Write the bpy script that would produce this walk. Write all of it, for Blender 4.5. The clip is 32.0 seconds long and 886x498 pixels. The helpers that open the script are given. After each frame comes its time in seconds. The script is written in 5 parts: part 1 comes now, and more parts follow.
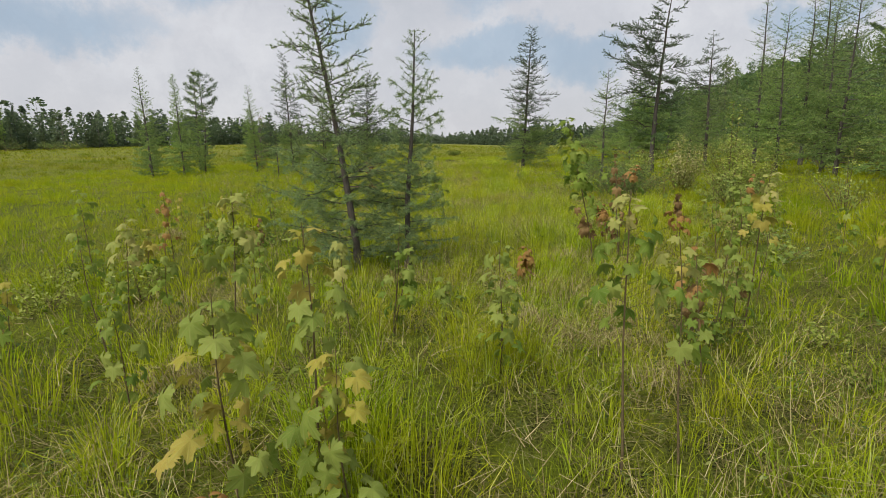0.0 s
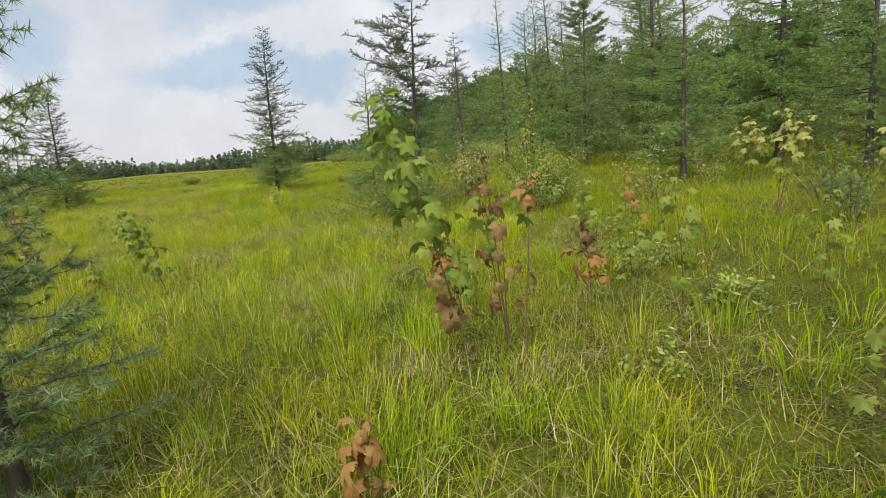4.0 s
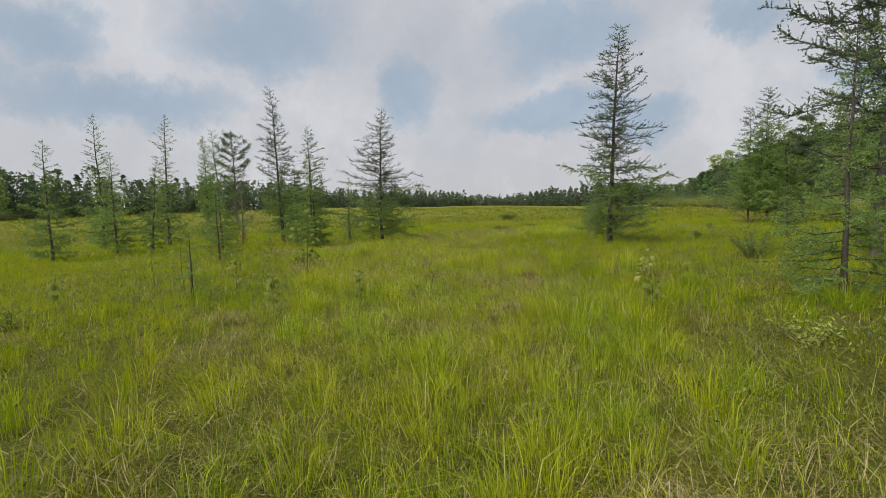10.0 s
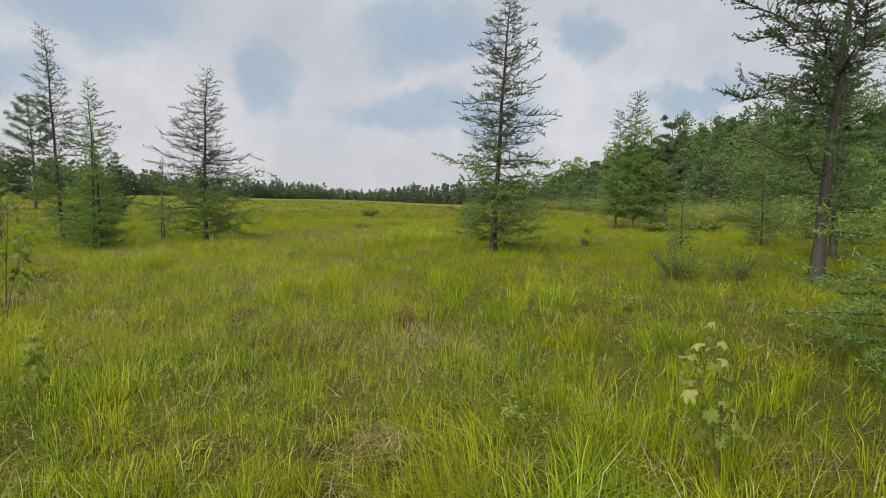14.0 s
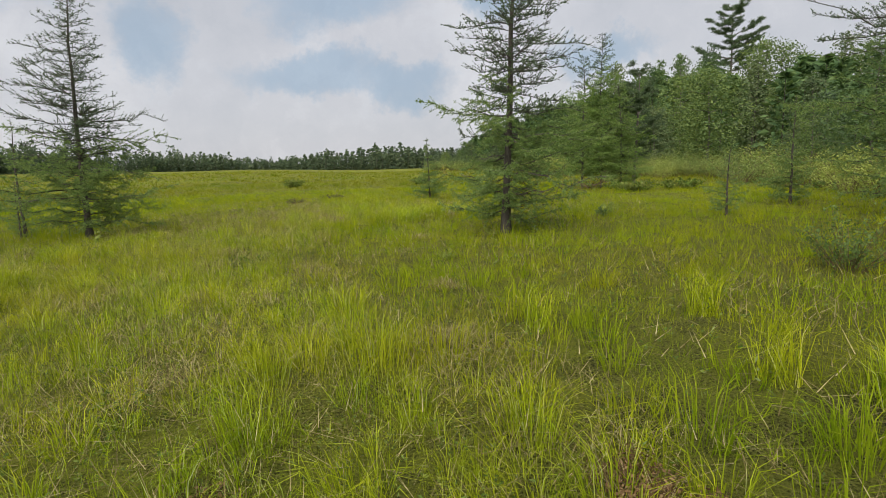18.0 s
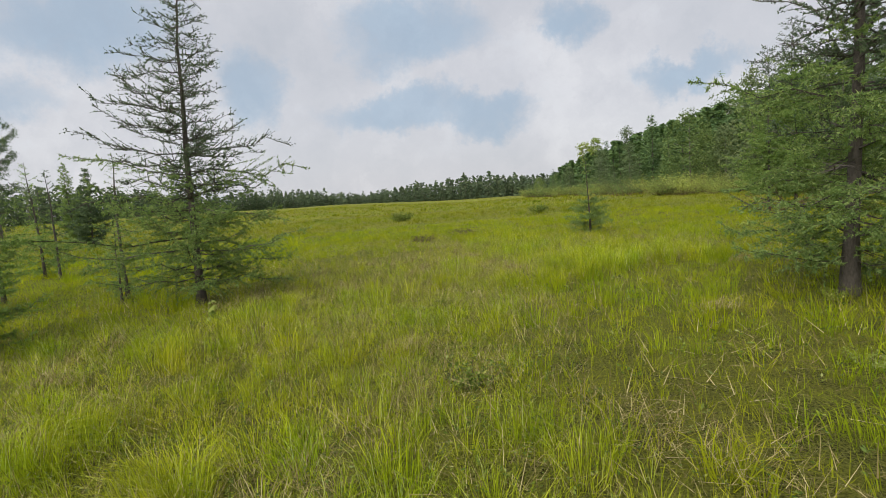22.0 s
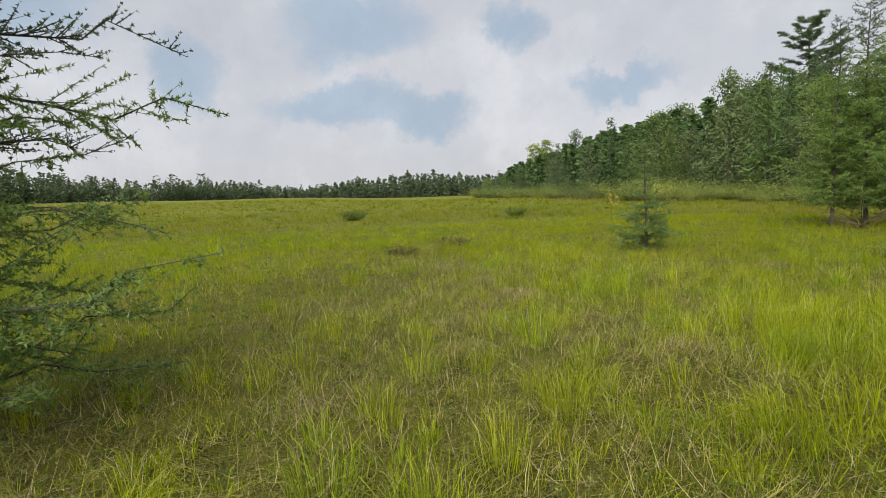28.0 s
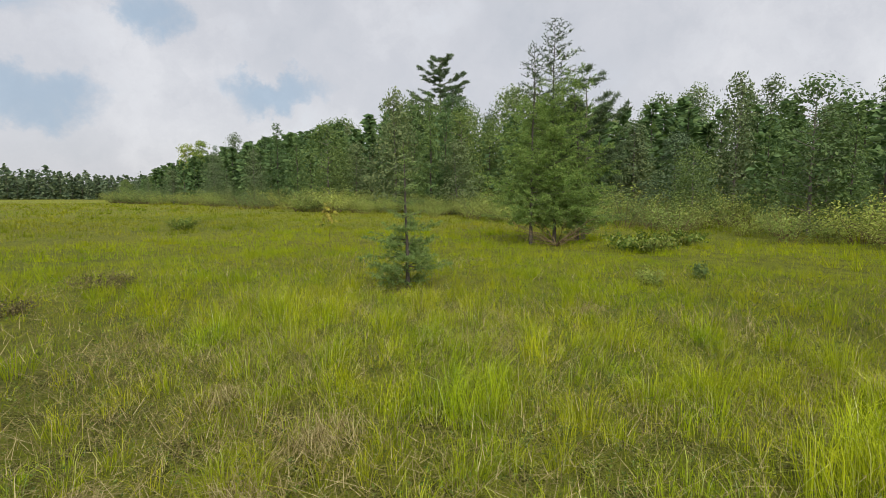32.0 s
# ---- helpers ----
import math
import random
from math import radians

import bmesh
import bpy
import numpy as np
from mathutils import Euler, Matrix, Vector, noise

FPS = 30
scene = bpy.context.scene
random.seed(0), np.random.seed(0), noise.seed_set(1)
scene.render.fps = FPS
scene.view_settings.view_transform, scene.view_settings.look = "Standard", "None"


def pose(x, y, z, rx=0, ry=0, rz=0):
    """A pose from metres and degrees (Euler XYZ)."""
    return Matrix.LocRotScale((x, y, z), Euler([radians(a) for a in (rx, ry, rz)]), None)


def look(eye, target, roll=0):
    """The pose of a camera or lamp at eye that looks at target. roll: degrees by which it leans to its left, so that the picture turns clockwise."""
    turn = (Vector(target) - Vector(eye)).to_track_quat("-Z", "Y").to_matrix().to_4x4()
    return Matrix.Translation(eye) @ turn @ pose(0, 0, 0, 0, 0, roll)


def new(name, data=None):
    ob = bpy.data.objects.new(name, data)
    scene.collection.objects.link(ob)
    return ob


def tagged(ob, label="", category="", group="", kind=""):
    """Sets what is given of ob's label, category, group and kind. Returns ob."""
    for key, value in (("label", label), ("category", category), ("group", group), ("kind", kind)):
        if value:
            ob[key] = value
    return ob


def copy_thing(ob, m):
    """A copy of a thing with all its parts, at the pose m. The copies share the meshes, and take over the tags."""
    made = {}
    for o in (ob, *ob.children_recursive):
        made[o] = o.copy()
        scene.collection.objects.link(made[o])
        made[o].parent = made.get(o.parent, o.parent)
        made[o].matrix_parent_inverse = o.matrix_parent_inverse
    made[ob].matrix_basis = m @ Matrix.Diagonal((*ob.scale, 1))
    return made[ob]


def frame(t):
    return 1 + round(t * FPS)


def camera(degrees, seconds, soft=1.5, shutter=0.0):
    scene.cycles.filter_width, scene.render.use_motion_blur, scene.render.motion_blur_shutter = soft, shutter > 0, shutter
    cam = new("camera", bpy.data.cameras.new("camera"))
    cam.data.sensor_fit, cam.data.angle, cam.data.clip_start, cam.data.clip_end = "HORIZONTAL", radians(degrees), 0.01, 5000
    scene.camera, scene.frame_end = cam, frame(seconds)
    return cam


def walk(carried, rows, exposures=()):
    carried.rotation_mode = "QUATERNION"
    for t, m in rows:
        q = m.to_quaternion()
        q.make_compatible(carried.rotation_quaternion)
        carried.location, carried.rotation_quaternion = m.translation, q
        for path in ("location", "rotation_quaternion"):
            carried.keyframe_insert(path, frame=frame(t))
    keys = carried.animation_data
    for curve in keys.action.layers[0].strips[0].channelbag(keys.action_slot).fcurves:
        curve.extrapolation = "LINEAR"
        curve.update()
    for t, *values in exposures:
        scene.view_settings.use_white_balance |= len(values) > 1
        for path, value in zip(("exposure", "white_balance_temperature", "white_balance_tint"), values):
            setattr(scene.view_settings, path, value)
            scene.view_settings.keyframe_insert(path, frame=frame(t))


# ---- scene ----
cam = camera(78.6, 32.0, soft=0.9)
PATH = [
    (0, pose(0.00, 0.00, 1.500, 79.1, 1.1, -0.2)),
    (0.5, pose(0.03, 0.48, 1.466, 79.3, 3.2, -3.9)),
    (1, pose(0.10, 0.92, 1.466, 80.5, 3.5, -9.3)),
    (1.5, pose(0.17, 1.36, 1.466, 80.1, 3.1, -19.5)),
    (2, pose(0.27, 1.90, 1.432, 78.0, 5.1, -21.5)),
    (2.5, pose(0.34, 2.35, 1.466, 78.0, 5.5, -21.9)),
    (3.5, pose(0.60, 3.42, 1.445, 78.8, 5.8, -24.6)),
    (4.5, pose(0.31, 4.56, 1.432, 79.4, 6.0, -26.5)),
    (5, pose(0.31, 5.30, 1.398, 79.0, 7.5, -24.0)),
    (5.5, pose(0.41, 6.02, 1.432, 78.5, 9.8, -18.1)),
    (6, pose(0.61, 6.70, 1.398, 79.6, 6.1, -22.8)),
    (6.5, pose(0.75, 7.31, 1.398, 79.0, 3.2, -28.9)),
    (7, pose(0.78, 8.02, 1.466, 79.2, 2.1, -25.2)),
    (7.5, pose(0.68, 8.81, 1.466, 82.5, -1.1, -13.9)),
    (8, pose(0.65, 9.49, 1.534, 81.9, -2.0, -1.5)),
    (8.5, pose(0.75, 10.17, 1.534, 82.7, -1.3, 11.3)),
    (9, pose(0.85, 10.85, 1.466, 84.0, 0.3, 8.3)),
    (9.5, pose(0.82, 11.53, 1.568, 84.5, 1.0, 4.5)),
    (10, pose(0.82, 12.21, 1.534, 85.7, 1.9, 6.0)),
    (10.5, pose(0.71, 12.85, 1.568, 86.4, 2.0, 11.0)),
    (11, pose(0.58, 13.53, 1.534, 85.4, 1.8, 9.6)),
    (11.5, pose(0.65, 13.97, 1.568, 82.7, 1.6, 0.4)),
    (12, pose(0.71, 14.62, 1.568, 85.5, 1.0, 2.7)),
    (12.5, pose(0.61, 15.23, 1.466, 84.1, 2.2, 5.9)),
    (13, pose(0.65, 15.84, 1.500, 79.5, 3.1, -4.5)),
    (13.5, pose(0.82, 16.49, 1.534, 83.3, 0.7, -9.5)),
    (14, pose(0.85, 17.03, 1.568, 85.0, -0.3, -8.5)),
    (14.5, pose(0.68, 17.75, 1.534, 84.1, 0.5, -1.1)),
    (16.5, pose(0.24, 20.26, 1.534, 79.8, 2.3, -9.8)),
    (17, pose(0.07, 21.05, 1.466, 81.9, 4.1, -11.0)),
    (17.5, pose(-0.17, 21.66, 1.500, 84.0, 3.7, -9.2)),
    (18, pose(-0.31, 22.24, 1.636, 81.1, 2.0, -17.6)),
    (18.5, pose(-0.48, 22.85, 1.636, 83.1, 2.4, -19.2)),
    (19, pose(-0.71, 23.53, 1.670, 86.4, 3.6, -15.1)),
    (19.5, pose(-0.95, 24.17, 1.636, 83.9, 3.1, -16.4)),
    (20, pose(-1.09, 24.82, 1.602, 81.8, 4.0, -23.1)),
    (20.5, pose(-1.26, 25.53, 1.670, 83.3, 5.9, -21.9)),
    (21, pose(-1.46, 26.25, 1.602, 83.3, 5.8, -21.8)),
    (21.5, pose(-1.60, 26.93, 1.602, 81.5, 4.8, -23.0)),
    (22, pose(-1.80, 27.64, 1.738, 84.6, 4.4, -8.8)),
    (22.5, pose(-2.07, 28.29, 1.670, 86.8, 3.3, 5.3)),
    (23, pose(-2.31, 28.80, 1.738, 88.1, 1.5, 16.8)),
    (23.5, pose(-2.52, 29.31, 1.806, 90.5, -1.1, 31.0)),
    (24, pose(-2.79, 29.85, 1.738, 90.1, -1.0, 43.2)),
    (24.5, pose(-2.99, 30.40, 1.806, 88.8, 1.0, 46.0)),
    (25, pose(-3.13, 31.04, 1.772, 88.0, 2.9, 47.2)),
    (25.5, pose(-3.30, 31.69, 1.704, 87.4, 3.9, 45.5)),
    (26, pose(-3.33, 32.30, 1.772, 86.8, 4.3, 38.4)),
    (26.5, pose(-3.06, 32.95, 1.738, 86.8, 3.0, 26.3)),
    (28.5, pose(-2.05, 35.38, 1.744, 83.3, 3.7, -25.9)),
    (29, pose(-1.90, 35.97, 1.725, 84.4, 5.4, -34.8)),
    (29.5, pose(-1.87, 36.55, 1.724, 83.2, 2.5, -42.2)),
    (30, pose(-1.88, 37.13, 1.734, 82.0, 4.7, -39.9)),
    (30.5, pose(-1.83, 37.72, 1.757, 83.5, 2.5, -37.1)),
    (31, pose(-1.71, 38.37, 1.792, 82.5, 2.2, -42.9)),
    (31.5, pose(-1.50, 39.10, 1.830, 81.2, 2.5, -45.7)),
    (32, pose(-1.25, 39.87, 1.887, 84.2, 0.1, -50.3)),
]
walk(cam, PATH, ((0.0, -0.04), (1.0, 0.12), (2.0, 0.20), (5.2, 0.26), (6.0, 0.10), (7.0, 0.15), (8.0, -0.02), (9.5, -0.14), (11.0, -0.27), (13.0, -0.15), (14.5, -0.05), (17.0, 0.06), (18.0, -0.06), (19.0, -0.10), (20.0, -0.03), (21.0, -0.07), (22.0, 0.0), (23.0, -0.15), (24.0, -0.14), (25.0, -0.05), (26.0, 0.09), (28.0, -0.02), (29.5, -0.10), (31.0, -0.08), (32.0, 0.02)))

# ---- world and light ----
SUN_EL, SUN_AZ = radians(50), radians(222)
world = bpy.data.worlds.new("sky")
scene.world = world
world.use_nodes = True


class Nodes:
    """Short hand for building node trees."""

    def __init__(self, tree):
        self.t = tree
        tree.nodes.clear()

    def add(self, kind, inputs=None, **props):
        n = self.t.nodes.new(kind)
        for k, v in props.items():
            setattr(n, k, v)
        for k, v in (inputs or {}).items():
            if isinstance(v, bpy.types.NodeSocket):
                self.t.links.new(v, n.inputs[k])
            else:
                n.inputs[k].default_value = v
        return n

    def math(self, op, a, b=0.0, c=0.0, clamp=False):
        return self.add("ShaderNodeMath", {0: a, 1: b, 2: c}, operation=op, use_clamp=clamp).outputs[0]

    def mix(self, f, a, b, blend="MIX"):
        n = self.add("ShaderNodeMix", {"Factor": f}, data_type="RGBA", blend_type=blend)
        for i, v in ((6, a), (7, b)):
            if isinstance(v, bpy.types.NodeSocket):
                self.t.links.new(v, n.inputs[i])
            else:
                n.inputs[i].default_value = (*v, 1)
        return n.outputs[2]

    def ramp(self, f, stops, smooth=False):
        n = self.add("ShaderNodeValToRGB", {"Fac": f})
        if smooth:
            n.color_ramp.interpolation = "EASE"
        e = n.color_ramp.elements
        while len(e) < len(stops):
            e.new(0.5)
        for el, (p, c) in zip(e, stops):
            el.position, el.color = p, (*c, 1)
        return n.outputs["Color"]

    def noise(self, vec, scale, detail=3.0, rough=0.55):
        return self.add("ShaderNodeTexNoise", {"Vector": vec, "Scale": scale, "Detail": detail, "Roughness": rough}).outputs["Fac"]


def build_sky():
    n = Nodes(world.node_tree)
    sky = n.add("ShaderNodeTexSky", sky_type="NISHITA", sun_disc=False, sun_elevation=SUN_EL, sun_rotation=SUN_AZ, dust_density=2.0)
    way = n.add("ShaderNodeTexCoord").outputs["Generated"]
    warp = n.add("ShaderNodeTexNoise", {"Vector": way, "Scale": 6.0, "Detail": 8.0, "Roughness": 0.68}).outputs["Color"]
    warp = n.add("ShaderNodeVectorMath", {0: warp, 1: (0.5, 0.5, 0.5)}, operation="SUBTRACT").outputs[0]
    warp = n.add("ShaderNodeVectorMath", {0: warp, "Scale": 0.20}, operation="SCALE").outputs[0]
    bent = n.add("ShaderNodeVectorMath", {0: way, 1: warp}, operation="ADD").outputs[0]
    xyz = n.add("ShaderNodeSeparateXYZ", {0: bent})
    az = n.math("ARCTAN2", n.math("MULTIPLY", xyz.outputs["X"], -1.0), xyz.outputs["Y"])
    el = n.math("ARCSINE", n.math("MINIMUM", n.math("MAXIMUM", xyz.outputs["Z"], -1.0), 1.0))
    # thin places in the cloud deck: bearing, height, half widths, in degrees
    gaps = ((23, 17.5, 9, 4.2), (37, 10.8, 11, 2.6), (42, 15, 5, 3.4), (9.5, 12.9, 3.2, 3.6), (-6.5, 16.6, 7.5, 3.6), (-5.5, 9, 8, 2.4),
            (-22.8, 15.2, 2.6, 2.8), (75, 10.7, 11, 2.0), (60, 24, 8, 3.5), (-33.6, 10.2, 5, 1.8), (-13, 8, 4.5, 2.2), (100, 22, 12, 5), (-70, 24, 14, 3))
    total = None
    for a, e, sa, se in gaps:
        u = n.math("DIVIDE", n.math("SUBTRACT", az, radians(a)), radians(sa))
        v = n.math("DIVIDE", n.math("SUBTRACT", el, radians(e)), radians(se))
        r = n.math("ADD", n.math("MULTIPLY", u, u), n.math("MULTIPLY", v, v))
        g = n.math("SUBTRACT", 1.0, n.math("MULTIPLY", r, 0.62), clamp=True)
        total = g if total is None else n.math("MAXIMUM", total, g)
    low = n.noise(way, 3.2, 4.0)
    fine = n.noise(bent, 9.0, 6.0, 0.6)
    cloud = n.ramp(n.math("ADD", n.math("MULTIPLY", low, 0.6), n.math("MULTIPLY", fine, 0.4)),
                   ((0.33, (0.545, 0.57, 0.625)), (0.5, (0.68, 0.685, 0.73)), (0.64, (0.885, 0.88, 0.905))))
    pale = n.ramp(n.math("MULTIPLY", el, 2.4), ((0.0, (0.66, 0.66, 0.69)), (1.0, (0.60, 0.63, 0.68))))
    cloud = n.mix(0.3, cloud, pale)
    blue = n.mix(fine, (0.28, 0.40, 0.54), (0.45, 0.58, 0.72))
    edge = n.ramp(n.math("ADD", total, n.math("MULTIPLY", n.math("SUBTRACT", fine, 0.5), 1.1)), ((0.0, (0, 0, 0)), (1.0, (1, 1, 1))), True)
    hole = n.math("MULTIPLY", edge, n.math("ADD", 0.45, n.math("MULTIPLY", low, 0.6)), clamp=True)
    shade = n.mix(hole, cloud, blue)
    bg_cloud = n.add("ShaderNodeBackground", {"Color": shade, "Strength": 1.0})
    bg_sky = n.add("ShaderNodeBackground", {"Color": sky.outputs["Color"], "Strength": 0.1})
    both = n.add("ShaderNodeMixShader", {0: 0.9, 1: bg_sky.outputs[0], 2: bg_cloud.outputs[0]})
    n.add("ShaderNodeOutputWorld", {"Surface": both.outputs[0]})


build_sky()
sun = new("sun", bpy.data.lights.new("sun", "SUN"))
sun.data.energy, sun.data.angle, sun.data.color = 5.2, radians(55), (1.0, 0.925, 0.83)
sun.matrix_basis = look((0, 0, 60), (60 * math.sin(SUN_AZ + math.pi) / math.tan(SUN_EL), 60 * math.cos(SUN_AZ + math.pi) / math.tan(SUN_EL), 0))


# ---- materials ----
def material(name):
    m = bpy.data.materials.new(name)
    m.use_nodes = True
    return m, Nodes(m.node_tree)


def leafy(name, stops, trans=0.35, rough=0.6, patch=None, scale=0.35, gloss=0.12, drift=False):
    """Leaf or needle: colour spread piece by piece, and drifting over the meadow; lets light through."""
    m, n = material(name)
    rnd = n.add("ShaderNodeNewGeometry").outputs["Random Per Island"]
    pos = n.add("ShaderNodeNewGeometry").outputs["Position"]
    col = n.ramp(rnd, stops)
    own = n.add("ShaderNodeObjectInfo").outputs["Random"]
    col = n.mix(own, n.mix(1.0, col, (0.72, 0.80, 0.86), "MULTIPLY"), n.mix(1.0, col, (1.28, 1.20, 1.0), "MULTIPLY")) if drift else col
    if patch:
        cool = n.ramp(n.noise(pos, scale * 1.9, 3.0), ((0.42, (1, 1, 1)), (0.60, (0, 0, 0))))
        col = n.mix(n.math("MULTIPLY", cool, 0.7), col, n.mix(1.0, col, (0.70, 0.90, 1.1), "MULTIPLY"))
        big = n.noise(pos, scale, 4.0)
        col = n.mix(n.ramp(big, ((0.42, (0, 0, 0)), (0.66, (1, 1, 1)))), col, n.mix(0.5, col, patch))
        tuft = n.noise(pos, scale * 7.0, 2.0)
        col = n.mix(n.ramp(tuft, ((0.36, (1, 1, 1)), (0.60, (0, 0, 0)))), col, n.mix(1.0, col, (0.66, 0.74, 0.72), "MULTIPLY"))
    fine = n.noise(pos, 60.0, 2.0)
    col = n.mix(n.math("MULTIPLY", fine, 0.35), col, n.mix(1.0, col, (0.62, 0.66, 0.5), "MULTIPLY"))
    body = n.add("ShaderNodeBsdfPrincipled", {"Base Color": col, "Roughness": rough, "Specular IOR Level": gloss})
    glow = n.add("ShaderNodeBsdfTranslucent", {"Color": n.mix(1.0, col, (1.0, 1.0, 0.7), "MULTIPLY")})
    out = n.add("ShaderNodeMixShader", {0: trans, 1: body.outputs[0], 2: glow.outputs[0]})
    n.add("ShaderNodeOutputMaterial", {"Surface": out.outputs[0]})
    return m


def leaf_blade(name, a, b, blot, trans=0.35):
    """Broad leaf: each one of its own shade, with veins and blotches."""
    m, n = material(name)
    rnd = n.add("ShaderNodeObjectInfo").outputs["Random"]
    pos = n.add("ShaderNodeTexCoord").outputs["Object"]
    col = n.mix(rnd, a, b)
    spots = n.ramp(n.noise(pos, 28.0, 5.0), ((0.50, (0, 0, 0)), (0.68, (1, 1, 1))))
    col = n.mix(n.math("MULTIPLY", spots, 0.6), col, blot)
    xyz = n.add("ShaderNodeSeparateXYZ", {0: pos})
    turn = n.math("ARCTAN2", xyz.outputs["X"], n.math("SUBTRACT", xyz.outputs["Y"], 0.13))
    vein = n.math("POWER", n.math("ABSOLUTE", n.math("COSINE", n.math("MULTIPLY", turn, 3.9))), 60.0)
    col = n.mix(n.math("MULTIPLY", n.noise(pos, 2.6, 4.0), 0.9), col, n.mix(1.0, col, (0.6, 0.65, 0.5), "MULTIPLY"))
    col = n.mix(n.math("MULTIPLY", vein, 0.18), col, (0.38, 0.40, 0.17))
    bump = n.add("ShaderNodeBump", {"Strength": 0.35, "Distance": 0.004, "Height": vein})
    body = n.add("ShaderNodeBsdfPrincipled", {"Base Color": col, "Roughness": 0.55, "Specular IOR Level": 0.1, "Normal": bump.outputs[0]})
    glow = n.add("ShaderNodeBsdfTranslucent", {"Color": col})
    out = n.add("ShaderNodeMixShader", {0: trans, 1: body.outputs[0], 2: glow.outputs[0]})
    n.add("ShaderNodeOutputMaterial", {"Surface": out.outputs[0]})
    return m


def bark_mat(name, a, b, scale):
    m, n = material(name)
    pos = n.add("ShaderNodeTexCoord").outputs["Object"]
    flat = n.add("ShaderNodeMapping", {"Vector": pos, "Scale": (1, 1, 0.35)}).outputs[0]
    f = n.noise(flat, scale, 6.0, 0.7)
    big = n.noise(pos, scale * 0.12, 3.0)
    col = n.mix(n.math("MULTIPLY", big, 0.6), n.ramp(f, ((0.35, a), (0.65, b))), tuple(0.6 * (p + q) for p, q in zip(a, b)))
    bump = n.add("ShaderNodeBump", {"Strength": 0.8, "Distance": 0.02, "Height": f})
    body = n.add("ShaderNodeBsdfPrincipled", {"Base Color": col, "Roughness": 0.9, "Specular IOR Level": 0.2, "Normal": bump.outputs[0]})
    n.add("ShaderNodeOutputMaterial", {"Surface": body.outputs[0]})
    return m


def ground_mat():
    """Boggy meadow floor: moss, dead sedge and green growth that drift into one another."""
    m, n = material("meadow_floor")
    pos = n.add("ShaderNodeNewGeometry").outputs["Position"]
    fine = n.noise(pos, 46.0, 7.0, 0.75)
    mid = n.noise(pos, 2.2, 5.0, 0.65)
    big = n.noise(pos, 0.09, 4.0, 0.6)
    low = n.add("ShaderNodeMapping", {"Vector": pos, "Scale": (0.35, 1.0, 1.0)}).outputs[0]
    band = n.noise(low, 0.05, 3.0)
    green = n.mix(n.ramp(big, ((0.38, (0, 0, 0)), (0.62, (1, 1, 1)))), (0.15, 0.20, 0.010), (0.25, 0.29, 0.014))
    green = n.mix(n.ramp(band, ((0.44, (0, 0, 0)), (0.66, (0.75, 0.75, 0.75)))), green, (0.19, 0.165, 0.03))
    # brown and straw litter; its near-black stop is painted shadow between the stalks
    shaded_litter = n.ramp(fine, ((0.40, (0.010, 0.009, 0.004)), (0.50, (0.100, 0.108, 0.018)), (0.66, (0.28, 0.27, 0.085))))
    col = n.mix(n.ramp(n.math("ADD", n.math("MULTIPLY", mid, 0.6), n.math("MULTIPLY", fine, 0.4)), ((0.40, (0.95, 0.95, 0.95)), (0.62, (0.15, 0.15, 0.15)))), green, shaded_litter)
    bump = n.add("ShaderNodeBump", {"Strength": 1.0, "Distance": 0.10, "Height": n.math("ADD", fine, mid)})
    body = n.add("ShaderNodeBsdfPrincipled", {"Base Color": col, "Roughness": 0.95, "Specular IOR Level": 0.15, "Normal": bump.outputs[0]})
    n.add("ShaderNodeOutputMaterial", {"Surface": body.outputs[0]})
    return m


GROUND = ground_mat()
# palest stop: straw tone, and glints on bent blades put into the colour
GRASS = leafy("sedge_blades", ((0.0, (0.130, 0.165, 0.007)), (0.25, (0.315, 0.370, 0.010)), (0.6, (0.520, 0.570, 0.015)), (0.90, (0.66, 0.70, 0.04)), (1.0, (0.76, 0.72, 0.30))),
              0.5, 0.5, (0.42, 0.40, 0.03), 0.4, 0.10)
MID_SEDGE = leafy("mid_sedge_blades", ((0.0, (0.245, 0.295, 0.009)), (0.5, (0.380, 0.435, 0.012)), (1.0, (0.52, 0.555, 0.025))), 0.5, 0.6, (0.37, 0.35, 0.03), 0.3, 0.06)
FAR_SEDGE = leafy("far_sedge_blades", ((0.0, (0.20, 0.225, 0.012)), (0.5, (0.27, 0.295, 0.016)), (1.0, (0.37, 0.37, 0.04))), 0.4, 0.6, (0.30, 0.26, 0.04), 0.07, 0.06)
STRAW = leafy("dead_sedge", ((0.0, (0.11, 0.085, 0.03)), (0.5, (0.27, 0.225, 0.095)), (1.0, (0.50, 0.44, 0.23))), 0.2, 0.7)
HERB = leafy("low_herb_leaves", ((0.0, (0.065, 0.11, 0.018)), (0.5, (0.15, 0.215, 0.03)), (0.85, (0.28, 0.33, 0.055)), (1.0, (0.42, 0.42, 0.14))), 0.3, 0.45, (0.14, 0.12, 0.035), 1.1)
NEEDLE = leafy("larch_needles", ((0.0, (0.130, 0.215, 0.076)), (0.6, (0.210, 0.312, 0.098)), (1.0, (0.320, 0.400, 0.138))), 0.45, 0.6)
NEEDLE_PALE = leafy("young_larch_needles", ((0.0, (0.145, 0.245, 0.074)), (0.6, (0.230, 0.350, 0.098)), (1.0, (0.350, 0.450, 0.135))), 0.48, 0.6)
NEEDLE_SOFT = leafy("glaucous_larch_needles", ((0.0, (0.125, 0.200, 0.095)), (0.6, (0.215, 0.305, 0.130)), (1.0, (0.350, 0.425, 0.190))), 0.35, 0.6)
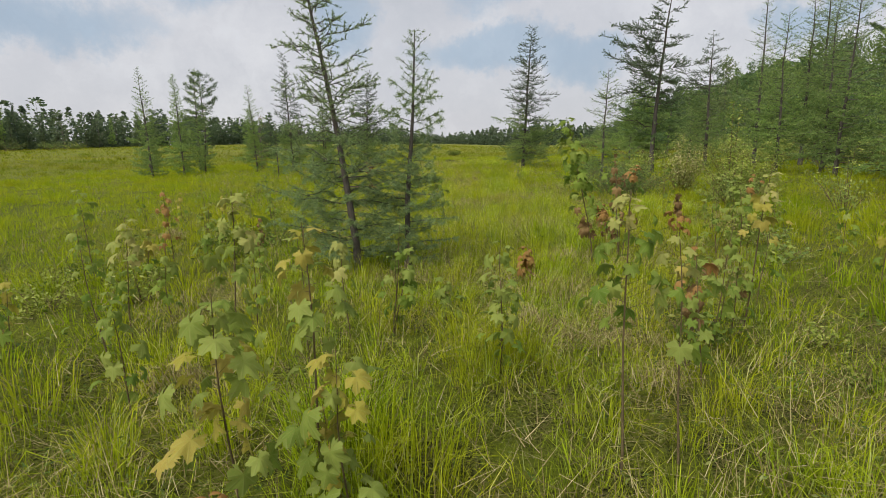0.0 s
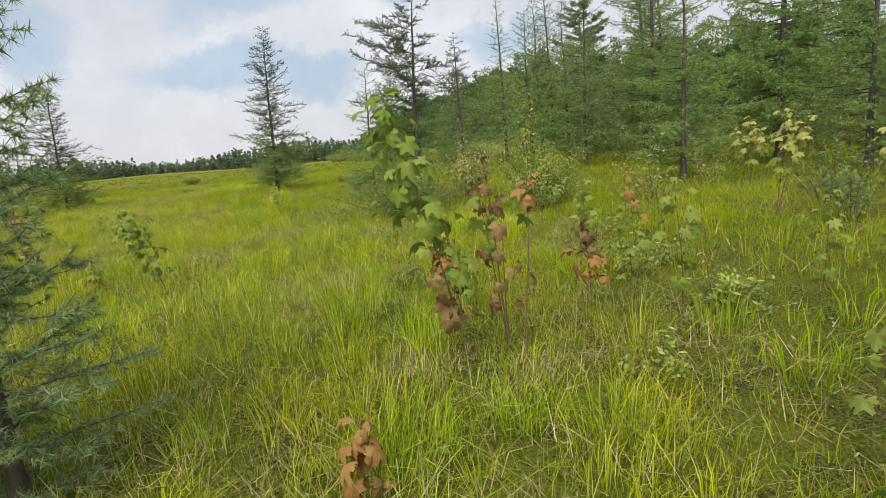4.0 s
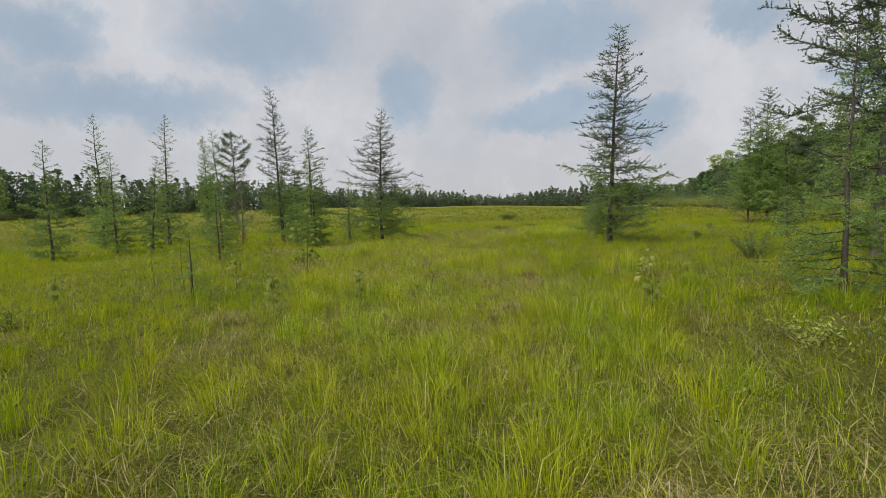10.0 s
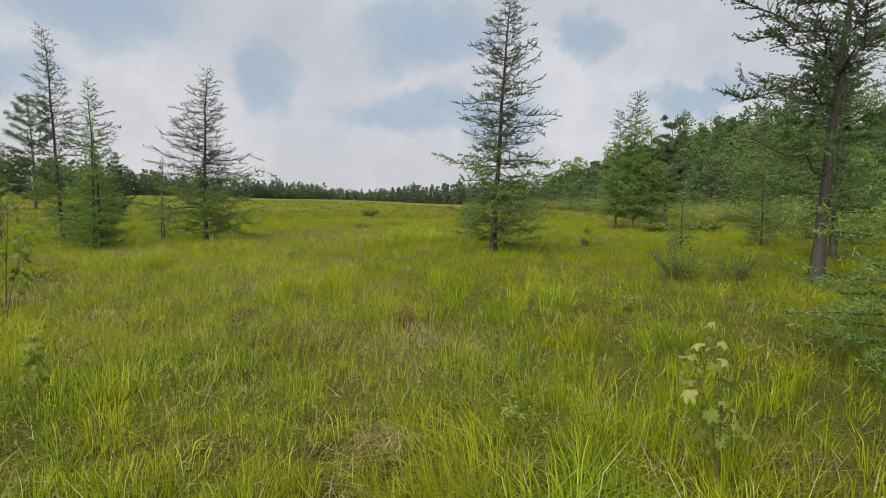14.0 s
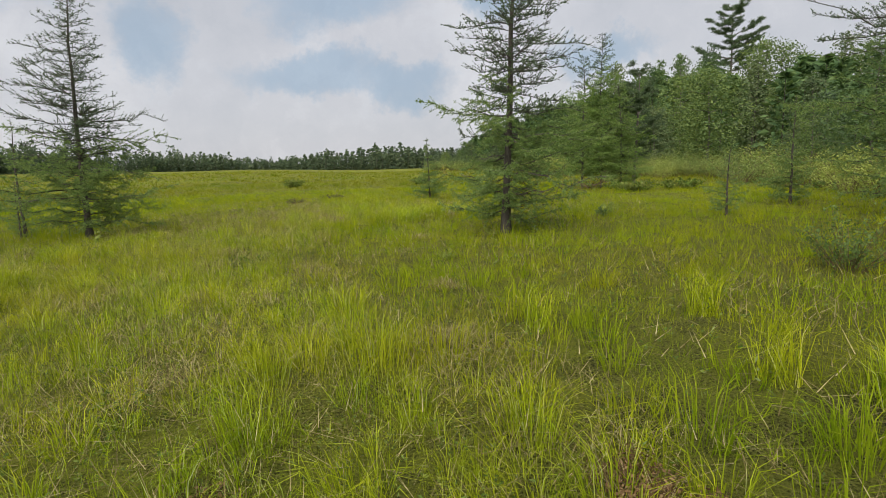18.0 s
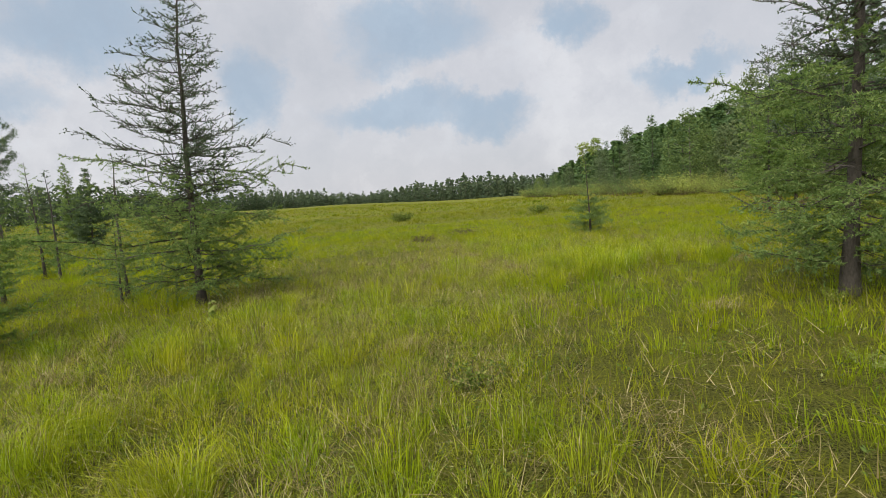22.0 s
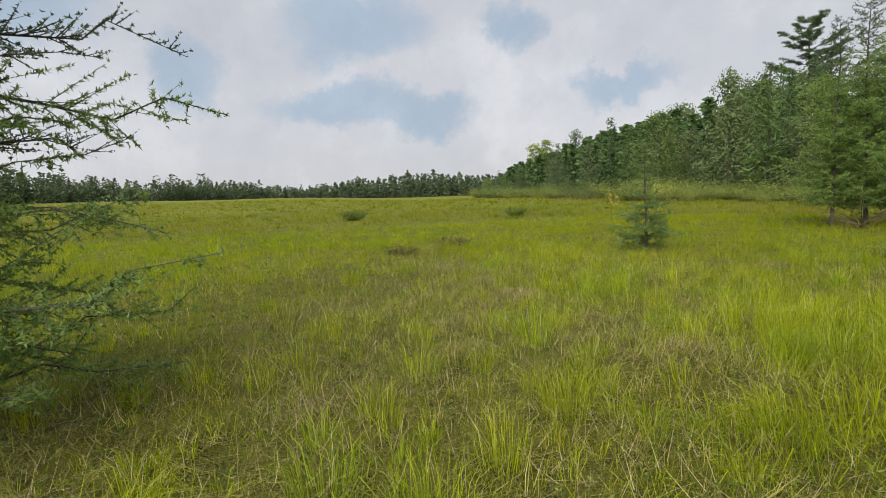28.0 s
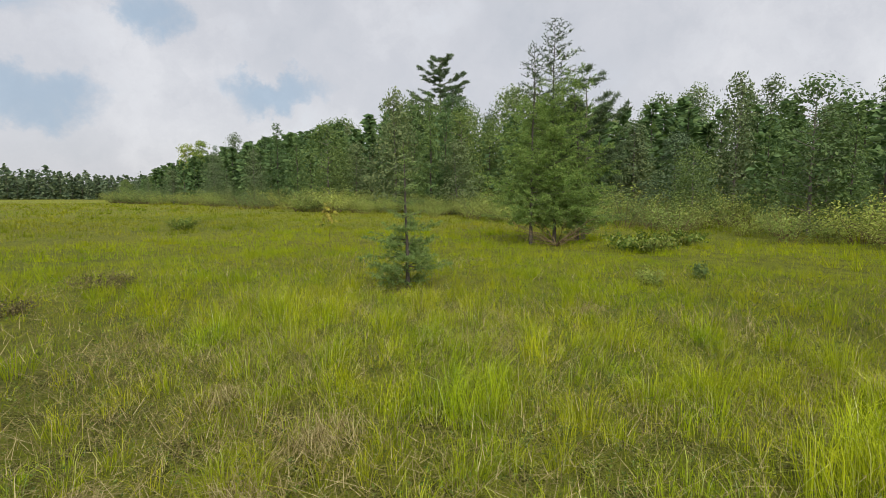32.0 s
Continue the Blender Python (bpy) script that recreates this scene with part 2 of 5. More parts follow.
# NEEDLE_DARK, PINE and BROAD are lifted in colour to stand for haze
NEEDLE_DARK = leafy("spruce_needles", ((0.0, (0.080, 0.140, 0.062)), (0.6, (0.130, 0.210, 0.082)), (1.0, (0.200, 0.285, 0.105))), 0.3, 0.6, drift=True)
# shade: crowns' dark look against the sky, put into the needle colour
DARK_SHADED = leafy("dark_larch_tufts", ((0.0, (0.060, 0.100, 0.055)), (0.6, (0.100, 0.150, 0.078)), (1.0, (0.160, 0.215, 0.105))), 0.25, 0.6)
PINE = leafy("pine_needles", ((0.0, (0.090, 0.132, 0.078)), (0.6, (0.128, 0.178, 0.094)), (1.0, (0.180, 0.228, 0.118))), 0.35, 0.6, drift=True)
BROAD = leafy("broad_leaves", ((0.0, (0.095, 0.150, 0.062)), (0.6, (0.145, 0.212, 0.078)), (1.0, (0.205, 0.275, 0.098))), 0.4, 0.6, drift=True)
BROAD_PALE = leafy("willow_leaves", ((0.0, (0.190, 0.255, 0.068)), (0.6, (0.275, 0.345, 0.092)), (1.0, (0.375, 0.435, 0.140))), 0.4, 0.6, drift=True)
YELLOWISH = leafy("yellowing_leaves", ((0.0, (0.15, 0.215, 0.04)), (0.6, (0.27, 0.34, 0.06)), (1.0, (0.44, 0.46, 0.14))), 0.38, 0.5)
BUSH = leafy("dark_bush_leaves", ((0.0, (0.080, 0.135, 0.040)), (0.6, (0.130, 0.200, 0.058)), (1.0, (0.200, 0.270, 0.085))), 0.35, 0.55)
PINKISH = leafy("pinkish_dying_leaves", ((0.0, (0.12, 0.13, 0.06)), (0.6, (0.24, 0.19, 0.12)), (1.0, (0.42, 0.30, 0.24))), 0.35, 0.6)
CREAMY = leafy("cream_tinged_leaves", ((0.0, (0.19, 0.23, 0.05)), (0.6, (0.36, 0.37, 0.13)), (1.0, (0.52, 0.47, 0.26))), 0.4, 0.5)
DULL = leafy("brownish_heath", ((0.0, (0.07, 0.065, 0.03)), (0.6, (0.13, 0.12, 0.05)), (1.0, (0.24, 0.20, 0.10))), 0.2, 0.7)
RUST = leafy("rusty_dead_growth", ((0.0, (0.09, 0.055, 0.026)), (0.6, (0.18, 0.11, 0.05)), (1.0, (0.33, 0.23, 0.12))), 0.2, 0.7)
# distance haze is put into this colour: lifted, bluer and lower in contrast
FAR_HAZED = leafy("distant_conifer_needles", ((0.0, (0.070, 0.110, 0.078)), (0.6, (0.115, 0.162, 0.102)), (1.0, (0.180, 0.225, 0.135))), 0.3, 0.7, drift=True)
BARK = bark_mat("larch_bark", (0.040, 0.035, 0.030), (0.105, 0.094, 0.080), 34.0)
BARK_PALE = bark_mat("grey_pine_bark", (0.07, 0.06, 0.05), (0.19, 0.17, 0.15), 22.0)
STEM = bark_mat("sapling_stem", (0.07, 0.055, 0.030), (0.16, 0.12, 0.06), 60.0)
LEAF_GREEN = leaf_blade("maple_leaf_green", (0.125, 0.215, 0.032), (0.245, 0.335, 0.055), (0.26, 0.26, 0.06), 0.45)
LEAF_PALE = leaf_blade("maple_leaf_pale", (0.17, 0.25, 0.042), (0.29, 0.35, 0.085), (0.33, 0.28, 0.08), 0.42)
LEAF_YELLOW = leaf_blade("maple_leaf_yellow", (0.32, 0.32, 0.045), (0.42, 0.36, 0.09), (0.36, 0.16, 0.05))
LEAF_BROWN = leaf_blade("maple_leaf_brown", (0.15, 0.090, 0.042), (0.26, 0.165, 0.075), (0.30, 0.20, 0.08), 0.25)
LEAF_CREAM = leaf_blade("maple_leaf_cream", (0.30, 0.36, 0.09), (0.46, 0.43, 0.16), (0.48, 0.28, 0.11), 0.4)
LEAF_ORANGE = leaf_blade("maple_leaf_orange", (0.27, 0.125, 0.036), (0.34, 0.20, 0.065), (0.45, 0.30, 0.16), 0.3)


# ---- mesh tools ----
class Buf:
    """Gathers points and faces, then makes one mesh."""

    def __init__(self):
        self.v, self.f, self.m, self.n = [], [], [], 0

    def add(self, pts, faces, mi=0):
        self.v.append(np.asarray(pts, np.float32).reshape(-1, 3))
        self.f.append(np.asarray(faces, np.int32) + self.n)
        self.m.append(np.full(len(self.f[-1]), mi, np.int32))
        self.n += len(self.v[-1])

    def mesh(self, name, *mats, smooth=False):
        me = bpy.data.meshes.new(name)
        verts = np.concatenate(self.v)
        sizes = np.concatenate([np.full(len(f), f.shape[1], np.int32) for f in self.f])
        loops = np.concatenate([f.ravel() for f in self.f])
        me.vertices.add(len(verts))
        me.vertices.foreach_set("co", verts.ravel())
        me.loops.add(len(loops))
        me.loops.foreach_set("vertex_index", loops)
        me.polygons.add(len(sizes))
        me.polygons.foreach_set("loop_start", np.concatenate(([0], np.cumsum(sizes)[:-1])).astype(np.int32))
        me.polygons.foreach_set("use_smooth", np.full(len(sizes), smooth))
        for m in mats:
            me.materials.append(m)
        if len(mats) > 1:
            me.polygons.foreach_set("material_index", np.concatenate(self.m))
        me.update(calc_edges=True)
        return me


def unit(a):
    return a / np.maximum(np.linalg.norm(a, axis=-1, keepdims=True), 1e-9)


def tube(buf, pts, radii, sides=5):
    """A tapering round limb along points."""
    pts = np.asarray(pts, float)
    k = len(pts)
    t = unit(np.gradient(pts, axis=0))
    ref = np.array([1.0, 0, 0]) if abs(t[0][0]) < 0.8 else np.array([0, 1.0, 0])
    u = unit(np.cross(t, ref))
    w = np.cross(t, u)
    a = np.arange(sides) * 2 * np.pi / sides
    ring = np.cos(a)[None, :, None] * u[:, None] + np.sin(a)[None, :, None] * w[:, None]
    v = pts[:, None] + ring * np.asarray(radii, float)[:, None, None]
    i = np.arange(k - 1)[:, None] * sides
    j = np.arange(sides)[None]
    q = np.stack((i + j, i + (j + 1) % sides, i + sides + (j + 1) % sides, i + sides + j), -1).reshape(-1, 4)
    buf.add(v, q)
    buf.add(v[-1], [list(range(sides))])


def spikes(buf, a, b, r):
    """Many thin three-sided twigs from a to b."""
    d = unit(b - a)
    u = unit(np.cross(d, [0.31, 0.22, 0.93]))
    w = np.cross(d, u)
    ring = [a + r[:, None] * (math.cos(q) * u + math.sin(q) * w) for q in (0, 2.094, 4.189)]
    v = np.stack((*ring, b), 1)
    f = np.array([[0, 1, 3], [1, 2, 3], [2, 0, 3]])
    buf.add(v, (np.arange(len(a))[:, None, None] * 4 + f[None]).reshape(-1, 3))


def needles(buf, at, way, length, width, rng, mi=1):
    """Slim triangles that stand out from points."""
    side = unit(np.cross(way, unit(rng.normal(size=at.shape))))
    v = np.stack((at - side * width[:, None] / 2, at + side * width[:, None] / 2, at + way * length[:, None]), 1)
    buf.add(v, np.arange(len(at) * 3).reshape(-1, 3), mi)


def leaves(buf, at, way, length, width, rng, mi=1, flat=0.35, face=None):
    """Pointed leaves, folded a little along the middle."""
    side = unit(np.cross(way, unit(rng.normal(size=at.shape)) + (0, 0, flat) if face is None else face))
    up = np.cross(side, way)
    mid = at + way * length[:, None] * 0.45
    v = np.stack((at, mid + (side * 0.5 + up * 0.12) * width[:, None], at + way * length[:, None], mid + (-side * 0.5 + up * 0.12) * width[:, None]), 1)
    i = np.arange(len(at))[:, None] * 4
    buf.add(v, np.concatenate((i + [0, 1, 2], i + [0, 2, 3])), mi)


def thing(name, x, y, label, category, group="", turn=0.0, z=None):
    ob = new(name)
    ob.empty_display_size = 0.2
    ob.matrix_basis = pose(x, y, ground_z(x, y) if z is None else z, 0, 0, turn)
    return tagged(ob, label, category, group)


def part(name, me, parent, label=""):
    ob = new(name, me)
    ob.parent = parent
    return tagged(ob, label)


# ---- the ground ----
def ground_z(x, y):
    """Height of the meadow: hummocks, a slow rise far out, and the wooded slope."""
    h = -0.10 + 0.045 * np.sin(0.83 * x + 0.4 * y) * np.sin(0.61 * y - 0.3 * x) + 0.03 * np.sin(2.1 * x + 1.3) * np.sin(1.9 * y + 0.4)
    r = np.hypot(x, y - 25)
    far = np.clip((r - 25) / 190, 0, 1)
    edge = np.interp(y, EDGE_Y, EDGE_X)
    hill = np.clip((x - edge - 6) / 75, 0, 1)
    hill = hill * np.clip((175 - y) / 60, 0, 1)
    side = np.clip((np.arctan2(x, y - 25 + 1e-9) + radians(4)) / radians(16), 0, 1) * np.clip((y - 25) / 20, 0, 1)
    west = np.clip((-x - 22) / 55, 0, 1)
    rise = 2.3 * (1 - 0.92 * side * side * (3 - 2 * side))
    return h + rise * far * far * (3 - 2 * far) + 1.1 * west * west * (3 - 2 * west) + 9.0 * hill * hill * (3 - 2 * hill)


EDGE_Y = (-40, 5, 20, 30, 42, 55, 75, 105, 170, 240, 320)
EDGE_X = (16, 18, 19, 20, 26, 31, 36, 40, 46, 60, 75)
WALKED = np.array(((0, -1), (0, 0), (0.3, 2.3), (0.3, 5), (0.8, 9), (0.8, 15), (0.2, 20.3), (-1.5, 26), (-3.2, 32), (-2.2, 35.5), (-1.2, 40), (0.2, 41.5)))

SPURS = np.array((((-3.2, 32.0), (-6.0, 34.6)), ((0.2, 41.5), (4.0, 46.0)), ((0.8, 8.0), (3.0, 11.5)), ((-1.0, 39.5), (4.5, 42.0))))


def from_walk(p):
    """Distance of points from the line walked."""
    best = np.full(len(p), 1e9)
    for a, b in [*zip(WALKED[:-1], WALKED[1:]), *SPURS]:
        s = np.clip(((p - a) @ (b - a)) / ((b - a) @ (b - a)), 0, 1)
        best = np.minimum(best, np.linalg.norm(p - a - s[:, None] * (b - a), axis=1))
    return best


def build_ground():
    def spread(c, near, step, reach):
        a = np.arange(-near, near + step, step)
        g = near + np.cumsum(np.geomspace(step, reach / 6, 46))
        return np.concatenate((c - g[::-1], c + a, c + g))
    xs, ys = spread(0.0, 12, 0.4, 1800), spread(22.0, 25, 0.4, 1800)
    gx, gy = np.meshgrid(xs, ys)
    gz = ground_z(gx, gy)
    buf = Buf()
    w, h = len(xs), len(ys)
    i = (np.arange(h - 1)[:, None] * w + np.arange(w - 1)[None]).reshape(-1, 1)
    buf.add(np.stack((gx, gy, gz), -1), i + [0, 1, w + 1, w])
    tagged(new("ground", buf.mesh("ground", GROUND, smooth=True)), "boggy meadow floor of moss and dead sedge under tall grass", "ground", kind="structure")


build_ground()


# ---- trees ----
def conifer(name, x, y, h, seed, label, reach=0.2, low=0.07, dens=1.0, step=0.04, needle=0.028, mat=None, lean=(0, 0), group="", droop=0.16,
            trunk_r=None, bare=0.0, top_up=0.55, wide_at=0.12, fine=1.0, trunks=None, split=False, soft=0.45, each=3, bark=None, knob=False, slim=1.0,
            taper=0.8, tiers=0, long_limbs=(), tuft=None, knob_at=0.27):
    """Larch or spruce: trunk, limbs with side twigs, and needles in tufts along them. knob: old larch, whose upper
    limbs carry short upturned spurs, their tufts by default darkened in colour as if backlit. tiers: limbs stand in
    that many whorls. long_limbs: height, bearing, length."""
    rng = np.random.RandomState(seed)
    root = thing(name, x, y, label, "tree", group)
    crown = Buf()
    bark = bark or BARK
    mats = (bark, mat or NEEDLE, tuft or DARK_SHADED)
    lop, lopped = rng.uniform(0, 6.283), 0.22 if knob else 0.10
    for ox, oy, hh in trunks or ((0, 0, h),):
        r0 = trunk_r or 0.008 * hh + 0.015
        s = np.linspace(0, 1, 10)
        wob = np.cumsum(rng.normal(0, 0.006 * hh, (10, 2)), 0) * s[:, None]
        line = np.stack((ox + lean[0] * s ** 1.3 + wob[:, 0], oy + lean[1] * s ** 1.3 + wob[:, 1], s * hh), 1)
        line[0, 2] = -0.12
        stem = Buf()
        tube(stem, line, r0 * (1 - s) ** 0.85 + 0.004 + r0 * 0.5 * np.exp(-s * 30), 7)
        part("trunk", stem.mesh("trunk", bark, smooth=True), root)
        count = int(hh * 11 * dens)
        for b in range(count + len(long_limbs)):
            extra = long_limbs[b - count] if b >= count else None
            u = low + (0.985 - low) * ((b + rng.rand()) / count) ** 1.08
            if tiers:
                u = min(0.985, (math.floor(u * tiers) + 0.5 + rng.normal(0, 0.10)) / tiers)
            if extra:
                u = extra[0]
            u = max(low * 0.6, u)
            shape = ((1 - u) ** taper) * min(1.0, 0.55 + (u - low) / max(wide_at, 1e-3) * 0.45) + 0.045
            L = 1.3 * reach * hh * shape * rng.uniform(0.5, 1.12) * (1 if rng.rand() > 0.08 else 1.15)
            a = b * 2.39996 + rng.normal(0, 0.4)
            L *= 1 + lopped * math.sin(a - lop + 3 * u)
            if extra:
                a, L = radians(extra[1]), extra[2]
            rise = -droop * (1 - u) + top_up * u ** 1.6 + rng.normal(0, 0.07)
            out = np.array((math.cos(a), math.sin(a), 0))
            across = np.array((-out[1], out[0], 0))
            base = np.array([np.interp(u * hh, line[:, 2], line[:, i]) for i in range(3)])
            q = np.linspace(0, 1, 6)
            bendy = rng.normal(0, 0.10)
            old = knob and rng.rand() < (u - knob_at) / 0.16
            curl = (0.10 + rng.normal(0, 0.16)) if old else (0.20 - 0.1 * u + rng.normal(0, 0.08))
            pts = base + out * (L * q)[:, None] + across * (L * bendy * q ** 2)[:, None]
            pts[:, 2] += L * (rise * q + curl * q ** 2.2)
            pts[1:] += rng.normal(0, 0.036 * L if knob else 0.016 * L, (5, 3))
            limb = Buf() if split else crown
            tube(limb, pts, (0.0032 + (0.0065 if knob else 0.009) * L) * (1 - q * 0.8) * (0.8 + 0.2 * hh / 6), 3)
            m = max(3, int(L / (0.040 if old else 0.05) * fine))
            p = rng.uniform(0.10, 1.0, m)
            sgn = np.where(np.arange(m) % 2, 1, -1)
            start = np.stack([np.interp(p, q, pts[:, i]) for i in range(3)], 1)
            ang = rng.uniform(0.55, 1.25, m)
            d = unit(out * np.cos(ang)[:, None] + across * (sgn * np.sin(ang))[:, None] + np.array((0, 0, 1.0)) * rng.normal(0.38 if old else 0.20 if u > soft else -0.10, 0.40, m)[:, None])
            if old:
                ln = (0.06 + 0.21 * L * (1 - p) + 0.05 * hh / 6) * rng.uniform(0.35, 1.5, m)
            else:
                ln = (0.06 + 0.30 * L * (1 - p) + 0.05 * hh / 6) * rng.uniform(0.35, 1.25, m)
            spikes(limb, start, start + d * ln[:, None], (0.0024 + 0.005 * ln) * (1.9 if old else 1.0))
            if rng.rand() >= bare * (1 - u):
                lush = 1.3 if old else 1.7 if u < soft else 1.1
                per = np.maximum(2, (ln / step * lush).astype(int))
                idx = np.repeat(np.arange(m), per)
                f = rng.uniform(0.15 if old else 0.08, 1.08, len(idx))
                k = max(3, int(L / step * (0.7 if old else 0.9) * lush))
                g = rng.uniform(0.12, 1.03, k)
                at = np.concatenate((start[idx] + d[idx] * (ln[idx] * f)[:, None], np.stack([np.interp(g, q, pts[:, i]) for i in range(3)], 1)))
                way = np.concatenate((d[idx], np.repeat(out[None], k, 0)))
                at, way = np.repeat(at, each, 0), np.repeat(way, each, 0)
                w = unit(way * 0.5 + unit(rng.normal(size=at.shape)) + (0, 0, 0.25 if old else 0.15 if u > soft else -0.1))
                ng = needle * (1.05 if old else 1.6 if u < soft else 1.25)
                # upper tufts take slot 2, by default the colour darkened like a silhouette
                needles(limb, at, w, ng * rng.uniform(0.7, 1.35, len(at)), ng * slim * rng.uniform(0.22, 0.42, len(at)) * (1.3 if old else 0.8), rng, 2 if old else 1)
            if split:
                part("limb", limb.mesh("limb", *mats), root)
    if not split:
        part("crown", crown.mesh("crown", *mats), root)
    return root


def pine(name, x, y, h, seed, label, bare=0.35, reach=0.2, tuft=0.3, whorls=12, lean=(0, 0), group="", mat=None, n_needle=26, z=None, limbs=(3, 6), flat=0.55, blade=1.0, lift=1.0):
    """Pine: bare lower trunk, tiers of long level limbs, needles bunched at their ends."""
    rng = np.random.RandomState(seed)
    root = thing(name, x, y, label, "tree", group, z=z)
    s = np.linspace(0, 1, 9)
    wob = np.cumsum(rng.normal(0, 0.006 * h, (9, 2)), 0) * s[:, None]
    line = np.stack((lean[0] * s + wob[:, 0], lean[1] * s + wob[:, 1], s * h), 1)
    line[0, 2] = -0.2
    stem, crown = Buf(), Buf()
    tube(stem, line, (0.012 * h + 0.02) * (1 - s) ** 0.8 + 0.01, 7)
    at_all = []
    for wv in range(whorls):
        u = bare + (0.97 - bare) * (wv + rng.uniform(-0.25, 0.25)) / (whorls - 1)
        u = min(max(u, 0.05), 0.98)
        for b in range(rng.randint(*limbs)):
            a = rng.uniform(0, 6.283)
            L = reach * h * (0.30 + 0.9 * math.sin(math.pi * min(1, (1 - u) / (1 - bare) * 0.75 + 0.05))) * rng.uniform(0.45, 1.15)
            out = np.array((math.cos(a), math.sin(a), 0))
            across = np.array((-out[1], out[0], 0))
            base = np.array([np.interp(u * h, line[:, 2], line[:, i]) for i in range(3)])
            q = np.linspace(0, 1, 5)
            pts = base + out * (L * q)[:, None] + across * (L * rng.normal(0, 0.12) * q ** 2)[:, None]
            pts[:, 2] += L * lift * ((0.05 + 0.55 * u ** 2) * q + 0.16 * q ** 2)
            tube(crown, pts, (0.006 + 0.016 * L) * (1 - q * 0.8), 3)
            m = max(4, int(L / (tuft * 0.55)))
            p = rng.uniform(0.3, 1.0, m)
            start = np.stack([np.interp(p, q, pts[:, i]) for i in range(3)], 1)
            d = unit(out * 0.7 + across * rng.normal(0, 0.8, m)[:, None] + np.array((0, 0, 1)) * rng.normal(0.22, 0.16, m)[:, None])
            ln = rng.uniform(0.5, 1.4, m) * (tuft * 0.8 + 0.10 * L)
            spikes(crown, start, start + d * ln[:, None], 0.004 + 0.012 * ln)
            at_all += [start + d * ln[:, None], start + d * (0.55 * ln)[:, None], pts[-1:]]
    at = np.concatenate(at_all)
    at = np.repeat(at, n_needle, 0) + rng.normal(0, tuft * 0.26, (len(at) * n_needle, 3)) * (1, 1, flat)
    w = unit(rng.normal(size=at.shape) + (0, 0, 0.55))
    needles(crown, at, w, blade * tuft * rng.uniform(0.4, 0.95, len(at)), tuft * rng.uniform(0.07, 0.16, len(at)), rng)
    part("trunk", stem.mesh("trunk", BARK_PALE, smooth=True), root)
    part("crown", crown.mesh("crown", BARK_PALE, mat or PINE), root)
    return root


def broadleaf(name, x, y, h, seed, label, spread=0.28, clumps=60, per=34, leaf=0.22, bare=0.18, group="", mat=None, z=None, ragged=0.35):
    """Deciduous tree: forking trunk and a ragged crown of leaf clumps with gaps."""
    rng = np.random.RandomState(seed)
    root = thing(name, x, y, label, "tree", group, z=z)
    stem, crown = Buf(), Buf()
    s = np.linspace(0, 1, 8)
    wob = np.cumsum(rng.normal(0, 0.01 * h, (8, 2)), 0) * s[:, None]
    line = np.stack((wob[:, 0], wob[:, 1], s * h * 0.93), 1)
    line[0, 2] = -0.2
    tube(stem, line, (0.010 * h + 0.02) * (1 - s * 0.93), 6)
    cs = []
    for c in range(clumps):
        u = bare + (1 - bare) * rng.rand() ** 0.85
        r = spread * h * math.sqrt(max(0.02, math.sin(math.pi * min(0.985, 0.12 + 0.86 * (u - bare) / (1 - bare))))) * rng.uniform(0.35, 1.0 + ragged * 0.6)
        a = rng.uniform(0, 6.283)
        end = np.array((r * math.cos(a), r * math.sin(a), u * h))
        foot_u = max(0.08, u - 0.10 - 0.5 * r / h)
        foot = np.array([np.interp(foot_u * h, line[:, 2], line[:, i]) for i in range(3)])
        q = np.linspace(0, 1, 4)
        pts = foot + (end - foot) * q[:, None]
        pts[:, 2] += 0.06 * h * np.sin(q * np.pi) * rng.uniform(-0.3, 0.6)
        tube(crown, pts, (0.003 * h) * (1 - 0.8 * q), 3)
        cs.append(end)
    cs = np.array(cs)
    size = h * 0.062 * rng.uniform(0.6, 1.6, clumps)
    idx = np.repeat(np.arange(clumps), per)
    ball = unit(rng.normal(size=(len(idx), 3))) * rng.rand(len(idx), 1) ** 0.45
    at = cs[idx] + ball * size[idx][:, None] * (1.25, 1.25, 0.8)
    face = unit(unit(ball) * 0.9 + unit(at * (1, 1, 0)) * 0.3 + rng.normal(size=at.shape) * 0.35 + (0, 0, 0.35))
    w = unit(np.cross(face, rng.normal(size=at.shape)))
    leaves(crown, at, w, leaf * rng.uniform(0.6, 1.3, len(at)), leaf * rng.uniform(0.45, 0.75, len(at)), rng, face=face)
    part("trunk", stem.mesh("trunk", BARK_PALE, smooth=True), root)
    part("crown", crown.mesh("crown", BARK_PALE, mat or BROAD), root)
    return root


